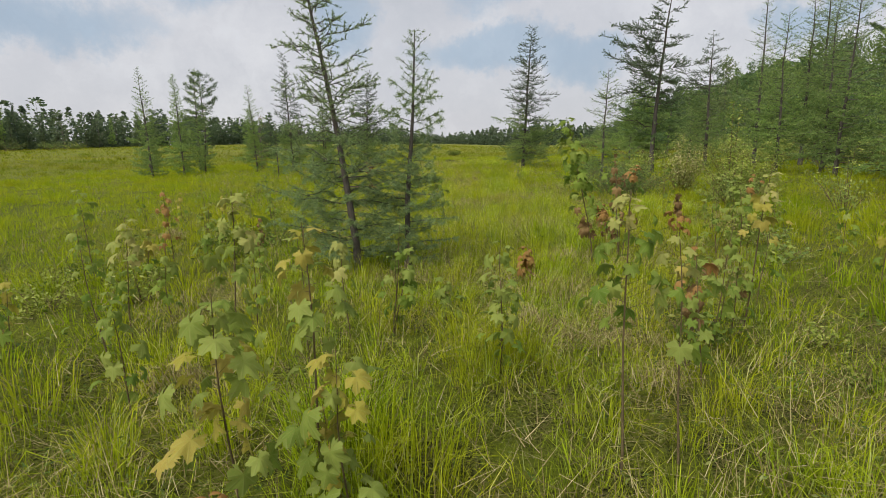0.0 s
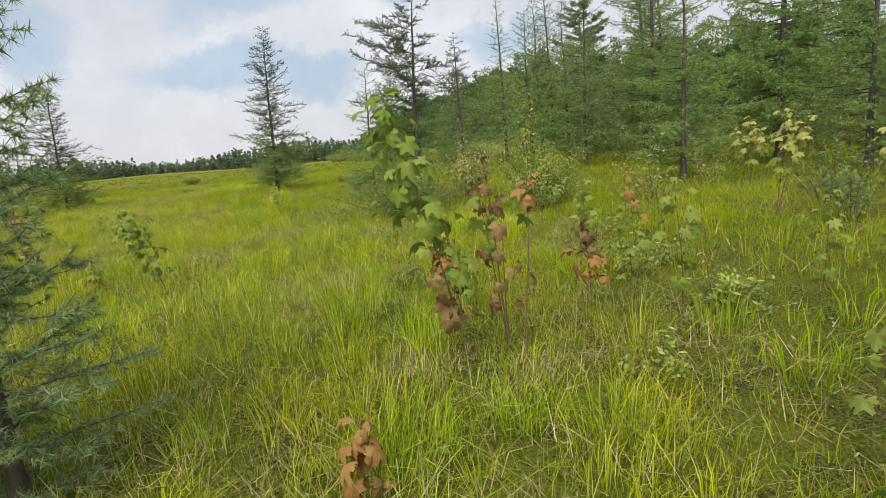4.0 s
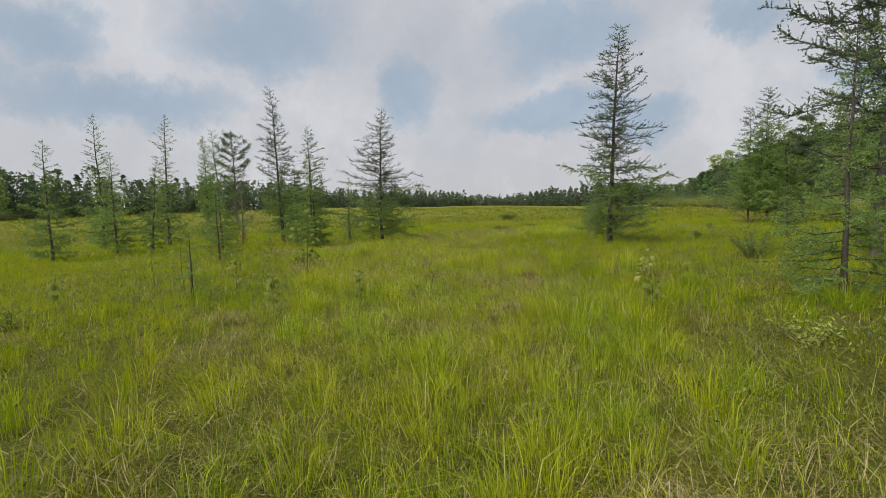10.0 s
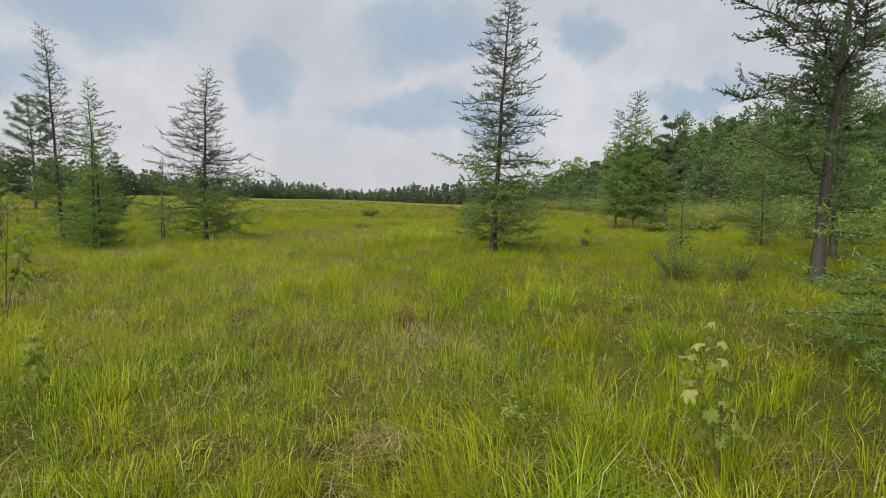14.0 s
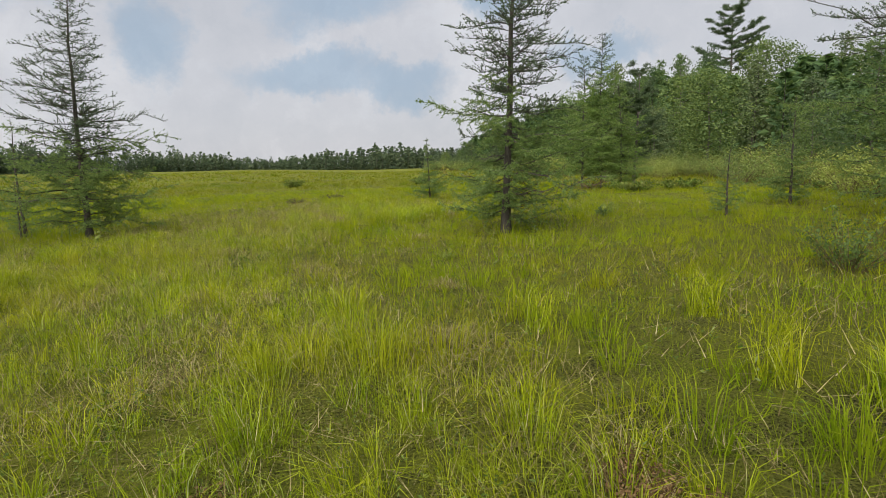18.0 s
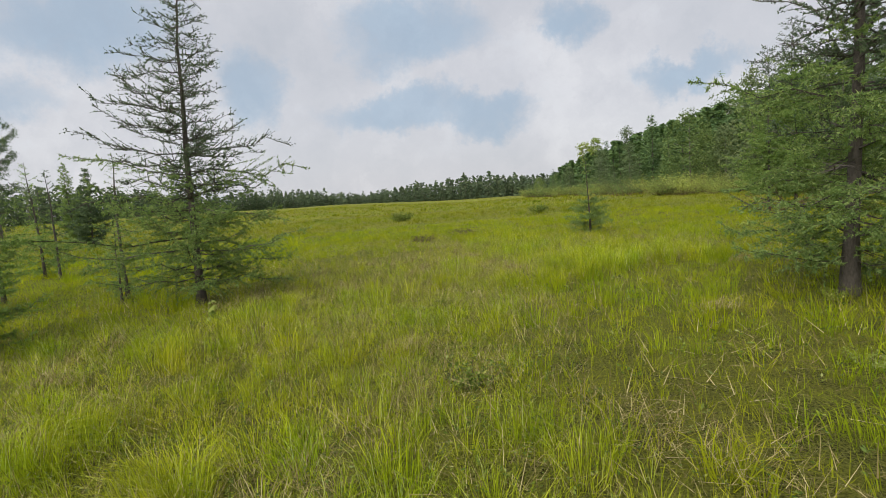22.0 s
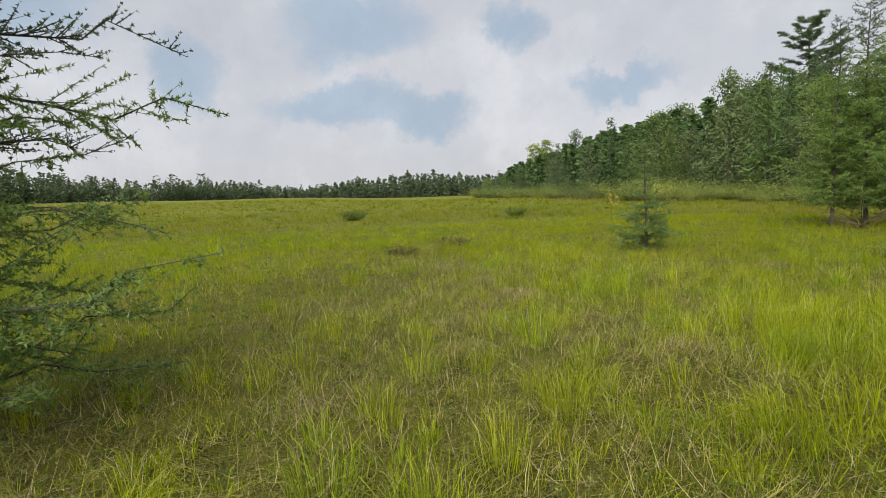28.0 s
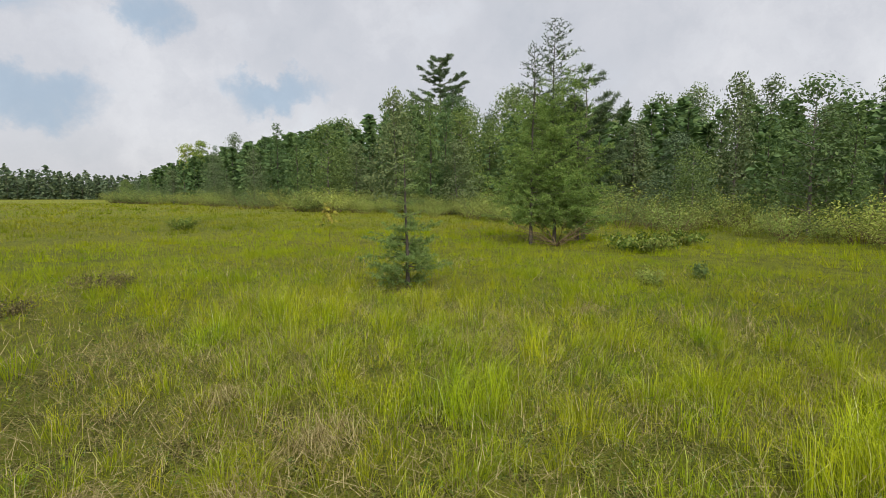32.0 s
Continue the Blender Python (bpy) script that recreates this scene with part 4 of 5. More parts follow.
for k in range(170):
    y = rng.uniform(-14, 92) if rng.rand() < 0.8 else rng.uniform(80, 190)
    back = rng.uniform(-0.5, 11)
    x = float(np.interp(y, EDGE_Y, EDGE_X)) + back
    f = rng.uniform(0.5, 0.9) + back * 0.045
    if math.hypot(x - 18.5, y - 50) < 4:
        continue
    copy_thing(bushes[rng.choice(3)], pose(x, y, float(ground_z(x, y)), 0, 0, rng.uniform(0, 360)) @ Matrix.Diagonal((f * 1.15, f * 1.15, f, 1)))

for k in range(120):
    y = rng.uniform(32, 96)
    back = rng.uniform(-2.5, 9.0)
    x = float(np.interp(y, EDGE_Y, EDGE_X)) + back
    f = rng.uniform(0.6, 1.0) + 0.06 * max(back, 0)
    if math.hypot(x - 19, y - 50) > 5:
        copy_thing(bushes[rng.choice((0, 0, 2))], pose(x, y, float(ground_z(x, y)), 0, 0, rng.uniform(0, 360)) @ Matrix.Diagonal((f * 1.4, f * 1.4, f, 1)))
for k in range(64):
    y = rng.uniform(84, 185)
    x = float(np.interp(y, EDGE_Y, EDGE_X)) + rng.uniform(-3.0, 5.0)
    f = rng.uniform(0.9, 1.6)
    copy_thing(bushes[rng.choice((0, 1, 2))], pose(x, y, float(ground_z(x, y)), 0, 0, rng.uniform(0, 360)) @ Matrix.Diagonal((f * 1.5, f * 1.5, f, 1)))
for k in range(40):
    y = rng.uniform(18, 112)
    x = float(np.interp(y, (0, 68, 104, 140, 170), (-80, -82, -80, -72, -66))) + rng.uniform(1.5, 5)
    f = rng.uniform(0.8, 1.3)
    low = copy_thing(bushes[rng.choice((0, 1))], pose(x, y, float(ground_z(x, y)), 0, 0, rng.uniform(0, 360)) @ Matrix.Diagonal((f * 1.5, f * 1.5, f * 0.8, 1)))
    tagged(low, "green shrub at the foot of the far belt", "shrub", "shrubs of the far belt")

# ---- the far woods ----
FAR_LINE = ((-70, -40), (-86, 0), (-87, 22), (-88, 45), (-86, 68), (-84, 104), (-76, 140), (-68, 170), (-62, 220), (-32, 285), (0, 318), (27, 300), (60, 285), (80, 250), (75, 205), (100, 120), (110, 60), (95, 0), (70, -50), (0, -95), (-70, -40))


def far_woods():
    rng = np.random.RandomState(3)
    crown = Buf()
    line = np.array(FAR_LINE, float)
    for a, b in zip(line[:-1], line[1:]):
        ln = np.linalg.norm(b - a)
        mid = (a + b) / 2
        front = mid[0] < -40 and mid[1] > -10
        count = int(ln / (0.55 if front else 0.36 if mid[1] > 130 else 4.0))
        for k in range(count):
            p = a + (b - a) * rng.rand()
            away = unit(p - np.array((-2.0, 30.0)))
            p = p + away * ((4 if front else 0) + rng.rand() ** 1.3 * 22)
            far = np.linalg.norm(p - (-2, 30))
            bear = math.degrees(math.atan2(-(p[0] + 2), p[1] - 30))
            top = np.interp(bear, (-60, -18, -12, -6, 0, 6, 13, 25, 48, 66, 82, 120), (2.5, 1.7, 2.1, 1.7, 1.1, 2.0, 2.2, 3.3, 4.7, 6.7, 7.0, 7.0))
            g = float(ground_z(p[0], p[1]))
            h = far * math.tan(radians(float(top))) * rng.uniform(0.5, 1.05) * (1.25 if rng.rand() < 0.07 else 1) + 1.7 - g
            if h < 2:
                continue
            tube(crown, np.array(((p[0], p[1], g - 0.3), (p[0], p[1], g + h * 0.5), (p[0], p[1], g + h))), np.array((0.007, 0.005, 0.0015)) * h, 4)
            m = int(140 if front else 80)
            pointed = rng.rand() < (0.62 if front else 0.86)
            u = rng.rand(m) ** 1.25
            if pointed:
                r = h * (0.23 if front else 0.27) * (1 - u) ** 0.8 * rng.uniform(0.3, 1.15, m) + 0.1
                zz = h * (0.02 + 0.97 * u)
            else:
                r = h * 0.24 * np.sqrt(np.maximum(0.02, np.sin(np.pi * np.clip(0.1 + 0.85 * u, 0, 0.98)))) * rng.uniform(0.4, 1.1, m)
                zz = h * (0.03 + 0.97 * u)
            an = rng.uniform(0, 6.283, m)
            at = np.stack((p[0] + r * np.cos(an), p[1] + r * np.sin(an), g + zz), 1)
            w = unit(np.stack((np.cos(an), np.sin(an), rng.normal(-0.05 if pointed else 0.3, 0.35, m)), 1))
            size = h * (0.105 if front else 0.14) * rng.uniform(0.6, 1.3, m)
            leaves(crown, at - w * size[:, None] * 0.5, w, size, size * 0.62, rng, 1, 0.0)
        # thick young growth that closes the foot of the wood
        for k in range(int(ln / (0.8 if front else 1.6 if mid[1] > 130 else 5.0))):
            p = a + (b - a) * rng.rand()
            p = p + unit(p - np.array((-2.0, 30.0))) * rng.uniform(3, 16)
            g = float(ground_z(p[0], p[1]))
            h = rng.uniform(2.8, 6.5) * (1.0 if front else 0.9)
            m = 34
            an, u = rng.uniform(0, 6.283, m), rng.rand(m)
            r = rng.uniform(0.3, 1.0, m) * (1.3 if front else 2.2)
            at = np.stack((p[0] + r * np.cos(an), p[1] + r * np.sin(an), g + h * u), 1)
            w = unit(np.stack((np.cos(an), np.sin(an), rng.normal(0.3, 0.4, m)), 1))
            size = (0.9 if front else 1.7) * rng.uniform(0.6, 1.3, m)
            leaves(crown, at, w, size, size * 0.6, rng, 1, 0.0)
    tagged(new("far_woods", crown.mesh("far_woods", BARK, FAR_HAZED)), "dark belt of conifers and broadleaf trees around the far meadow", "woods", kind="stuff")


far_woods()


def inner_wood():
    """The crowded trees behind the front of the wood, which close the view."""
    rng = np.random.RandomState(9)
    crown = Buf()
    for k in range(330):
        y = rng.uniform(-30, 215)
        back = rng.uniform(9, 34)
        x = float(np.interp(y, EDGE_Y, EDGE_X)) + back
        h = 99.0
        for ex, ey in ((-1.8, 37.0), (0.4, 6.0))[:2 if y < 40 else 1]:
            far = math.hypot(x - ex, y - ey)
            bear = math.degrees(math.atan2(x - ex, y - ey))
            h = min(h, far * math.tan(radians(float(skyline(bear)))) + 1.7 - float(ground_z(x, y)))
        h *= rng.uniform(0.58, 0.90)
        if h < 2.5:
            continue
        g = float(ground_z(x, y))
        tube(crown, np.array(((x, y, g - 0.3), (x, y, g + h * 0.5), (x, y, g + h * 0.97))), np.array((0.011, 0.008, 0.002)) * h, 5)
        m = 260
        u = rng.rand(m) ** 0.9
        an = rng.uniform(0, 6.283, m)
        tiers = 0.75 + 0.35 * np.sin(u * 40 + rng.uniform(0, 6))
        r = h * rng.uniform(0.17, 0.26) * (1 - u * 0.92) ** 0.7 * rng.uniform(0.35, 1.1, m) * tiers + 0.15
        way = np.stack((np.cos(an), np.sin(an), rng.normal(0.1, 0.3, m)), 1)
        at = np.stack((x + r * np.cos(an), y + r * np.sin(an), g + h * (0.03 + 0.95 * u)), 1)
        size = h * 0.10 * rng.uniform(0.6, 1.3, m)
        leaves(crown, at - way * size[:, None] * 0.5, unit(way), size, size * 0.55, rng, 1, 0.2)
    tagged(new("inner_wood", crown.mesh("inner_wood", BARK, NEEDLE_DARK)), "crowded dark trees behind the front of the wood", "woods", kind="stuff")


inner_wood()

# ---- bushes in the meadow ----
dead_brush(17.2, 49.6, 1.7, 301, "heap of bare brown dead limbs under a larch clump")
shrub("dark_bush", 5.2, 16.0, 1.4, 1.8, 71, "wide dark green leafy bush in the sedge", BUSH, 0.045, 84, 110)
shrub("leafy_bush", 6.0, 17.2, 1.75, 0.75, 72, "bush with pale upper leaves in the meadow", BROAD_PALE, 0.07, 28, 90)
shrub("leafy_bush", 7.58, 17.16, 1.95, 0.72, 73, "slim pale cream-topped bush beside a darker one", CREAMY, 0.07, 34, 100)
shrub("leafy_bush", 7.5, 13.7, 1.95, 1.05, 74, "tall yellow-green bush at the wood's edge", YELLOWISH, 0.058, 60, 110)
shrub("leafy_bush", 7.2, 13.3, 1.15, 1.1, 174, "low green bush around a taller yellow one", BROAD_PALE, 0.055, 50, 80)
shrub("tall_sapling", 7.45, 14.1, 2.98, 0.22, 75, "thin tall sapling rising out of a bush", YELLOWISH, 0.085, 5, 130)
shrub("bog_shrub", 7.8, 28.0, 1.15, 0.8, 76, "low dark evergreen bog shrub", BUSH, 0.05, 34, 50)
shrub("bog_shrub", 8.9, 27.6, 0.95, 0.5, 77, "small dark evergreen bog shrub", BUSH, 0.05, 20, 46)
shrub("bog_shrub", 1.62, 73.8, 1.1, 1.15, 78, "lone round bush far out in the meadow", HERB, 0.12, 34, 50)
shrub("bog_shrub", 12.5, 70.0, 0.9, 1.0, 79, "low bush far out in the meadow", HERB, 0.12, 26, 40)
shrub("bog_shrub", 14.5, 30.5, 0.9, 0.7, 80, "low leafy shrub near the wood", BROAD, 0.06, 20, 44)
shrub("sedge_mound", 18.0, 46.8, 0.75, 1.6, 81, "dark rushy mound near a larch clump", HERB, 0.14, 40, 40)
shrub("sedge_mound", 20.6, 46.2, 0.7, 1.2, 82, "dark rushy mound near the wood", HERB, 0.14, 34, 40)
shrub("heath_mound", 2.8, 52.6, 0.45, 0.8, 83, "low brownish heath mound in the grass", DULL, 0.05, 40, 40)
shrub("heath_mound", 0.8, 51.2, 0.4, 0.6, 84, "low brownish heath mound beside another", DULL, 0.05, 30, 40)
shrub("moss_mound", 1.45, 24.4, 0.28, 0.38, 85, "rusty brown hummock of dead moss", RUST, 0.03, 60, 50)
shrub("moss_mound", -0.75, 24.9, 0.22, 0.30, 86, "small rusty hummock of dead moss", RUST, 0.03, 40, 40)
for k, (bx, by, bh) in enumerate(((11.0, 44.0, 0.55), (12.3, 43.2, 0.5), (10.2, 37.5, 0.5), (9.2, 36.5, 0.45), (9.0, 12.0, 1.5), (10.2, 9.4, 1.6), (11.5, 12.6, 1.4), (8.6, 8.2, 1.3))):
    shrub("leafy_bush", bx, by, bh, bh * 0.6, 90 + k, "loose leafy bush in the tall grass", BROAD if k % 2 else BROAD_PALE, 0.07, 16, 36, "loose bushes by the wood")

SWEET = "low leafy bog shrubs between the tussocks"
gale = [shrub("low_bog_shrub", 2.6, 9.4, 0.42, 0.34, 201, "knee-high green leafy bog shrub", HERB, 0.042, 16, 30, SWEET, split=False),
        shrub("low_bog_shrub", -1.6, 8.4, 0.36, 0.40, 202, "low spreading bog shrub with pale leaves", BROAD_PALE, 0.038, 18, 28, SWEET, split=False),
        shrub("low_bog_shrub", 3.4, 12.6, 0.50, 0.30, 203, "loose leafy bog shrub in the sedge", YELLOWISH, 0.045, 14, 32, SWEET, split=False)]
rng = np.random.RandomState(29)
for k in range(84):
    x, y = (rng.uniform(-4.5, 6.5), rng.uniform(1.5, 12)) if k < 66 else (rng.uniform(-9, 5), rng.uniform(12, 42))
    if from_walk(np.array(((x, y),)))[0] < 1.7:
        continue
    f = rng.uniform(0.6, 1.25)
    copy_thing(gale[rng.choice(3)], pose(x, y, float(ground_z(x, y)), 0, 0, rng.uniform(0, 360)) @ Matrix.Diagonal((f * 1.2, f * 1.2, f, 1)))


# ---- maple saplings ----
def leaf_mesh(mat, seed):
    """A five-lobed, toothed maple leaf with its stalk, cupped and a little curled."""
    rng = np.random.RandomState(seed)
    n = 44
    t = np.linspace(-2.72, 2.72, n)
    lobe = np.max([r * np.exp(-((t - radians(c)) / radians(w)) ** 2) for c, r, w in ((0, 1.0, 20), (50, 0.84, 19), (-50, 0.84, 19), (102, 0.50, 24), (-102, 0.50, 24), (148, 0.22, 24), (-148, 0.22, 24))], 0)
    rad = 0.50 + 0.50 * lobe + np.where(np.arange(n) % 2, 0.045, -0.03) + rng.normal(0, 0.04, n)
    curl = rng.uniform(0.5, 1.0) if mat in (LEAF_BROWN, LEAF_ORANGE) else rng.uniform(0.20, 0.75)
    twist = rng.normal(0, 0.25)

    def ring(k):
        x, y = rad * k * np.sin(t), rad * k * np.cos(t)
        d = rad * k
        z = -curl * d * d + 0.10 * d * np.cos(t * 3.9) + twist * x * y + 0.03 * np.sin(5 * t + seed) * d
        return np.stack((x, y + 0.15, z), 1)

    buf = Buf()
    pts = np.concatenate((((0, 0.15, 0),), ring(0.5)[::2], ring(1.0)))
    m = n // 2
    inner = [[0, 1 + i, 2 + i] for i in range(m - 1)]
    outer = []
    for i in range(m):
        a, o = 1 + i, 1 + m + 2 * i
        outer.append([a, o, o + 1])
        if i < m - 1:
            outer += [[a, o + 1, a + 1], [a + 1, o + 1, o + 2]]
    buf.add(pts, np.array(inner + outer)[:, ::-1])
    buf.add(np.array(((-0.012, -0.75, 0.25), (0.012, -0.75, 0.25), (0.012, 0.16, 0.0), (-0.012, 0.16, 0.0))), [[0, 1, 2, 3]])
    return buf.mesh("leaf", mat, smooth=True)


LEAF = {m: [leaf_mesh(m, s) for s in (1, 2, 3, 4, 5)] for m in (LEAF_GREEN, LEAF_PALE, LEAF_YELLOW, LEAF_BROWN, LEAF_ORANGE, LEAF_CREAM)}


def twig_mesh():
    buf = Buf()
    spikes(buf, np.zeros((1, 3)), np.array(((0, 0, 1.0),)), np.array((0.0014,)))
    return buf.mesh("twig", STEM)


TWIG = twig_mesh()


def maple(x, y, h, seed, label, mats, count=18, size=0.07, lean=(0.0, 0.0), forks=1, low=0.3, group="maple saplings", bushy=1.0, bow=None, crowd=0.8):
    """Sapling: one or more bowed stems, leaves in pairs along them, bunched at the top."""
    rng = np.random.RandomState(seed)
    root = thing("maple_sapling", x, y, label, "sapling", group)
    for fk in range(forks):
        hh = h * (1 if fk == 0 else rng.uniform(0.65, 0.9))
        a = rng.uniform(0, 6.283)
        bend = rng.uniform(0.05, 0.12) * hh + (0.16 * hh if fk else 0) if bow is None else bow
        q = np.linspace(0, 1, 7)
        pts = np.stack(((lean[0] + bend * math.cos(a)) * q ** 1.4 + 0.01 * np.sin(7 * q + seed), (lean[1] + bend * math.sin(a)) * q ** 1.4 + 0.01 * np.cos(6 * q), hh * q - 0.05 * (1 - q)), 1)
        stem = Buf()
        tube(stem, pts, (0.0035 + 0.0032 * hh) * (1 - 0.75 * q), 5)
        n = max(4, int(count * 1.5) // forks)
        for i in range(n):
            u = low + (1 - low) * (i / (n - 1)) ** crowd
            p = np.array([np.interp(u, q, pts[:, c]) for c in range(3)])
            turn = i * 1.9 + rng.normal(0, 0.5)
            if u < 0.93:
                off = rng.uniform(0.01, 0.16) * bushy * hh * (0.35 + 0.65 * math.sin(math.pi * u))
                tip = p + np.array((-math.sin(turn) * off, math.cos(turn) * off, off * rng.uniform(0.1, 0.6)))
                twig = part("twig", TWIG, root)
                twig.matrix_basis = Matrix.Translation(p) @ Vector(tip - p).to_track_quat("Z", "Y").to_matrix().to_4x4() @ Matrix.Diagonal((1, 1, float(np.linalg.norm(tip - p)), 1))
                p = tip
            mat = mats[min(len(mats) - 1, max(0, int(u ** 1.3 * len(mats) + rng.uniform(-0.45, 0.45))))]
            s = size * rng.uniform(0.7, 1.25) * (1.1 if u < 0.9 else 0.85)
            tilt = rng.uniform(-95, -60) if mat == LEAF_BROWN else rng.uniform(-78, -12) if u < 0.95 else rng.uniform(-30, 15)
            o = part("leaf", LEAF[mat][rng.randint(5)], root)
            o.matrix_basis = pose(*p, 0, 0, math.degrees(turn)) @ pose(0, 0, 0, tilt, rng.uniform(-22, 22), 0) @ Matrix.Translation((0, s * 0.72, -0.2 * s)) @ Matrix.Diagonal((s * rng.uniform(0.75, 1.1), s, s, 1))
        part("stem", stem.mesh("stem", STEM, smooth=True), root)
    return root


G, P, Y, B, O, C = LEAF_GREEN, LEAF_PALE, LEAF_YELLOW, LEAF_BROWN, LEAF_ORANGE, LEAF_CREAM
maple(0.80, 2.26, 1.36, 1, "maple sapling with green leaves and a pale orange-tinged top", (G, G, G, G, G, G, P, G, C), 30, 0.048, low=0.60, bow=0.02, bushy=1.2, crowd=0.8)
maple(1.12, 2.38, 1.14, 2, "maple sapling with pale drooping leaves", (G, G, P, C), 10, 0.060, low=0.55)
maple(-0.53, 2.10, 1.30, 3, "maple sapling with big yellow-green drooping leaves", (G, P, P, Y), 20, 0.062, low=0.35, bow=0.02)
maple(-0.42, 4.33, 0.97, 4, "bushy maple sapling with pale tip leaves", (G, G, G, P), 26, 0.060, forks=4, bushy=1.4)
maple(-0.80, 4.33, 0.93, 64, "thin maple sapling with cream tip leaves", (G, P, C), 12, 0.062)
maple(0.37, 3.44, 0.92, 5, "small maple sapling with light leaves", (G, P, P), 24, 0.060, forks=2)
maple(2.49, 4.30, 1.38, 6, "thin maple sapling with a yellow and orange top", (B, G, P, Y, C), 22, 0.060, crowd=0.6)
maple(1.98, 7.02, 1.92, 7, "tall maple sapling with green top leaves and browned lower leaves", (B, B, P, G, G, P, G), 46, 0.080, lean=(-0.40, 0.08), low=0.22, bushy=0.8, bow=0.02, crowd=0.6)
maple(2.34, 7.08, 1.46, 8, "maple sapling with withered brown leaves", (B, B, B, G, B), 22, 0.070, forks=3, lean=(-0.24, 0.08), bushy=1.8, low=0.3)
maple(2.30, 6.80, 1.30, 9, "single-stemmed maple with an orange tuft of leaves", (O, O), 6, 0.074, low=0.9)
maple(1.76, 3.71, 0.92, 10, "maple sapling with withered orange-brown leaves", (G, G, B, O), 12, 0.062, forks=2, low=0.4)
maple(2.66, 8.25, 0.66, 11, "low maple sprout with dense rusty dead leaves", (O, B, O, O), 36, 0.072, low=0.12, lean=(-0.20, 0.22), bushy=0.9, bow=0.01)
maple(3.1, 7.1, 0.9, 12, "maple sprout with rusty and yellow-green leaves", (P, O, B), 14, 0.076, low=0.4)
maple(0.06, 11.72, 1.30, 13, "maple sapling with green nodding leaves", (G, P, P, G, P), 40, 0.076, lean=(-0.36, 0.02), bow=0.02, bushy=1.1, low=0.25)
maple(-1.80, 14.2, 1.28, 14, "maple sapling with withered brown leaves", (B, B, C, B, O), 30, 0.066, forks=1, low=0.35, bushy=0.9, crowd=0.9)
maple(-0.83, 12.54, 0.5, 15, "low maple with broad yellow-green leaves", (Y, P), 16, 0.085, bushy=1.5)
maple(-3.95, 25.1, 1.9, 16, "tall slim maple sapling with sparse leaves", (G, G, P), 46, 0.075, forks=3, low=0.35)
maple(2.84, 19.70, 0.98, 17, "small pale cream-green maple sapling in the sedge", (G, P, P, C), 26, 0.052, forks=2, low=0.3)
maple(-1.20, 2.97, 1.36, 65, "slim maple sapling with pale nodding leaves", (G, P, P, C), 24, 0.062, low=0.4)
maple(-2.54, 4.19, 1.06, 66, "maple sapling with pale cream tip leaves", (G, P, C), 18, 0.062, low=0.4)
maple(-0.62, 1.42, 0.62, 67, "low maple with big pale star-shaped leaves and browned tips", (P, P, C, O), 18, 0.075, low=0.3, bushy=1.6)
maple(0.02, 4.75, 0.40, 68, "low maple sprout with light green leaves", (P, P), 12, 0.066, bushy=1.6)
maple(0.98, 6.05, 0.45, 69, "low maple sprout with withered orange leaves", (B, O, O), 12, 0.072, bushy=1.2)
maple(8.11, 8.91, 1.62, 70, "tall pale-leaved maple sapling before the wood", (G, P, C, C), 40, 0.085, low=0.45, forks=2)
maple(9.06, 7.77, 1.42, 71, "pale-leaved maple sapling before the wood", (G, C, C), 36, 0.085, low=0.4, forks=2)
maple(11.8, 11.9, 1.55, 72, "wide maple sapling with whitish upper leaves", (G, P, C), 60, 0.095, low=0.45, forks=4, bushy=1.6)
maple(-8.6, 33.6, 0.8, 18, "small leafy sprout in the grass", (P, P), 10, 0.06)
maple(-4.4, 37.0, 0.45, 19, "low pale sprout beneath a larch", (P, P), 9, 0.07)
maple(9.9, 53.9, 1.7, 20, "thin maple sapling with a pale tuft", (P, Y), 18, 0.09, low=0.6)
for k, (mx, my, mh) in enumerate(((-5.9, 22.98, 1.5), (-4.07, 22.92, 0.95), (-2.84, 20.49, 0.7), (-4.22, 21.94, 0.95), (-1.74, 21.7, 0.6), (-6.6, 20.4, 0.8), (-7.4, 24.2, 1.2))):
    maple(mx, my, mh, 40 + k, "thin maple sapling with pale tip leaves in the sedge", (G, P, P), 14, 0.055, low=0.4)
maple(-0.86, 1.98, 1.05, 50, "maple sapling with broad pale yellow-green leaves", (P, Y, P), 22, 0.072, bushy=1.6, bow=0.03)
maple(-0.40, 1.95, 0.85, 51, "leafy maple sapling with yellow-green leaves", (P, P, Y), 26, 0.066, forks=2)
rng = np.random.RandomState(23)
looks = (("small maple sapling with pale green leaves", (G, P)), ("small maple sapling with light tip leaves", (G, G, P)), ("small maple sprout with yellowing leaves", (G, Y)), ("small maple sprout with browned leaves", (B, B)), ("thin maple sapling with orange top leaves", (G, O)))
for k in range(58):
    x, y = (rng.uniform(-4.5, 6.5), rng.uniform(3.0, 10.5)) if k < 44 else (rng.uniform(-7, 6.5), rng.uniform(10.5, 17))
    if from_walk(np.array(((x, y),)))[0] < (1.1 if k < 44 else 3.0):
        x += (2.2 if k < 44 else 3.6) * (1 if x > 0.4 else -1)
    lab, mats = looks[rng.choice(5, p=(0.44, 0.32, 0.12, 0.04, 0.08) if k < 44 else (0.58, 0.34, 0.06, 0.0, 0.02))]
    maple(x, y, rng.uniform(0.55, 1.15), 100 + k, lab, mats, rng.randint(8, 15), rng.uniform(0.05, 0.07), forks=1 + (k % 3 == 0))


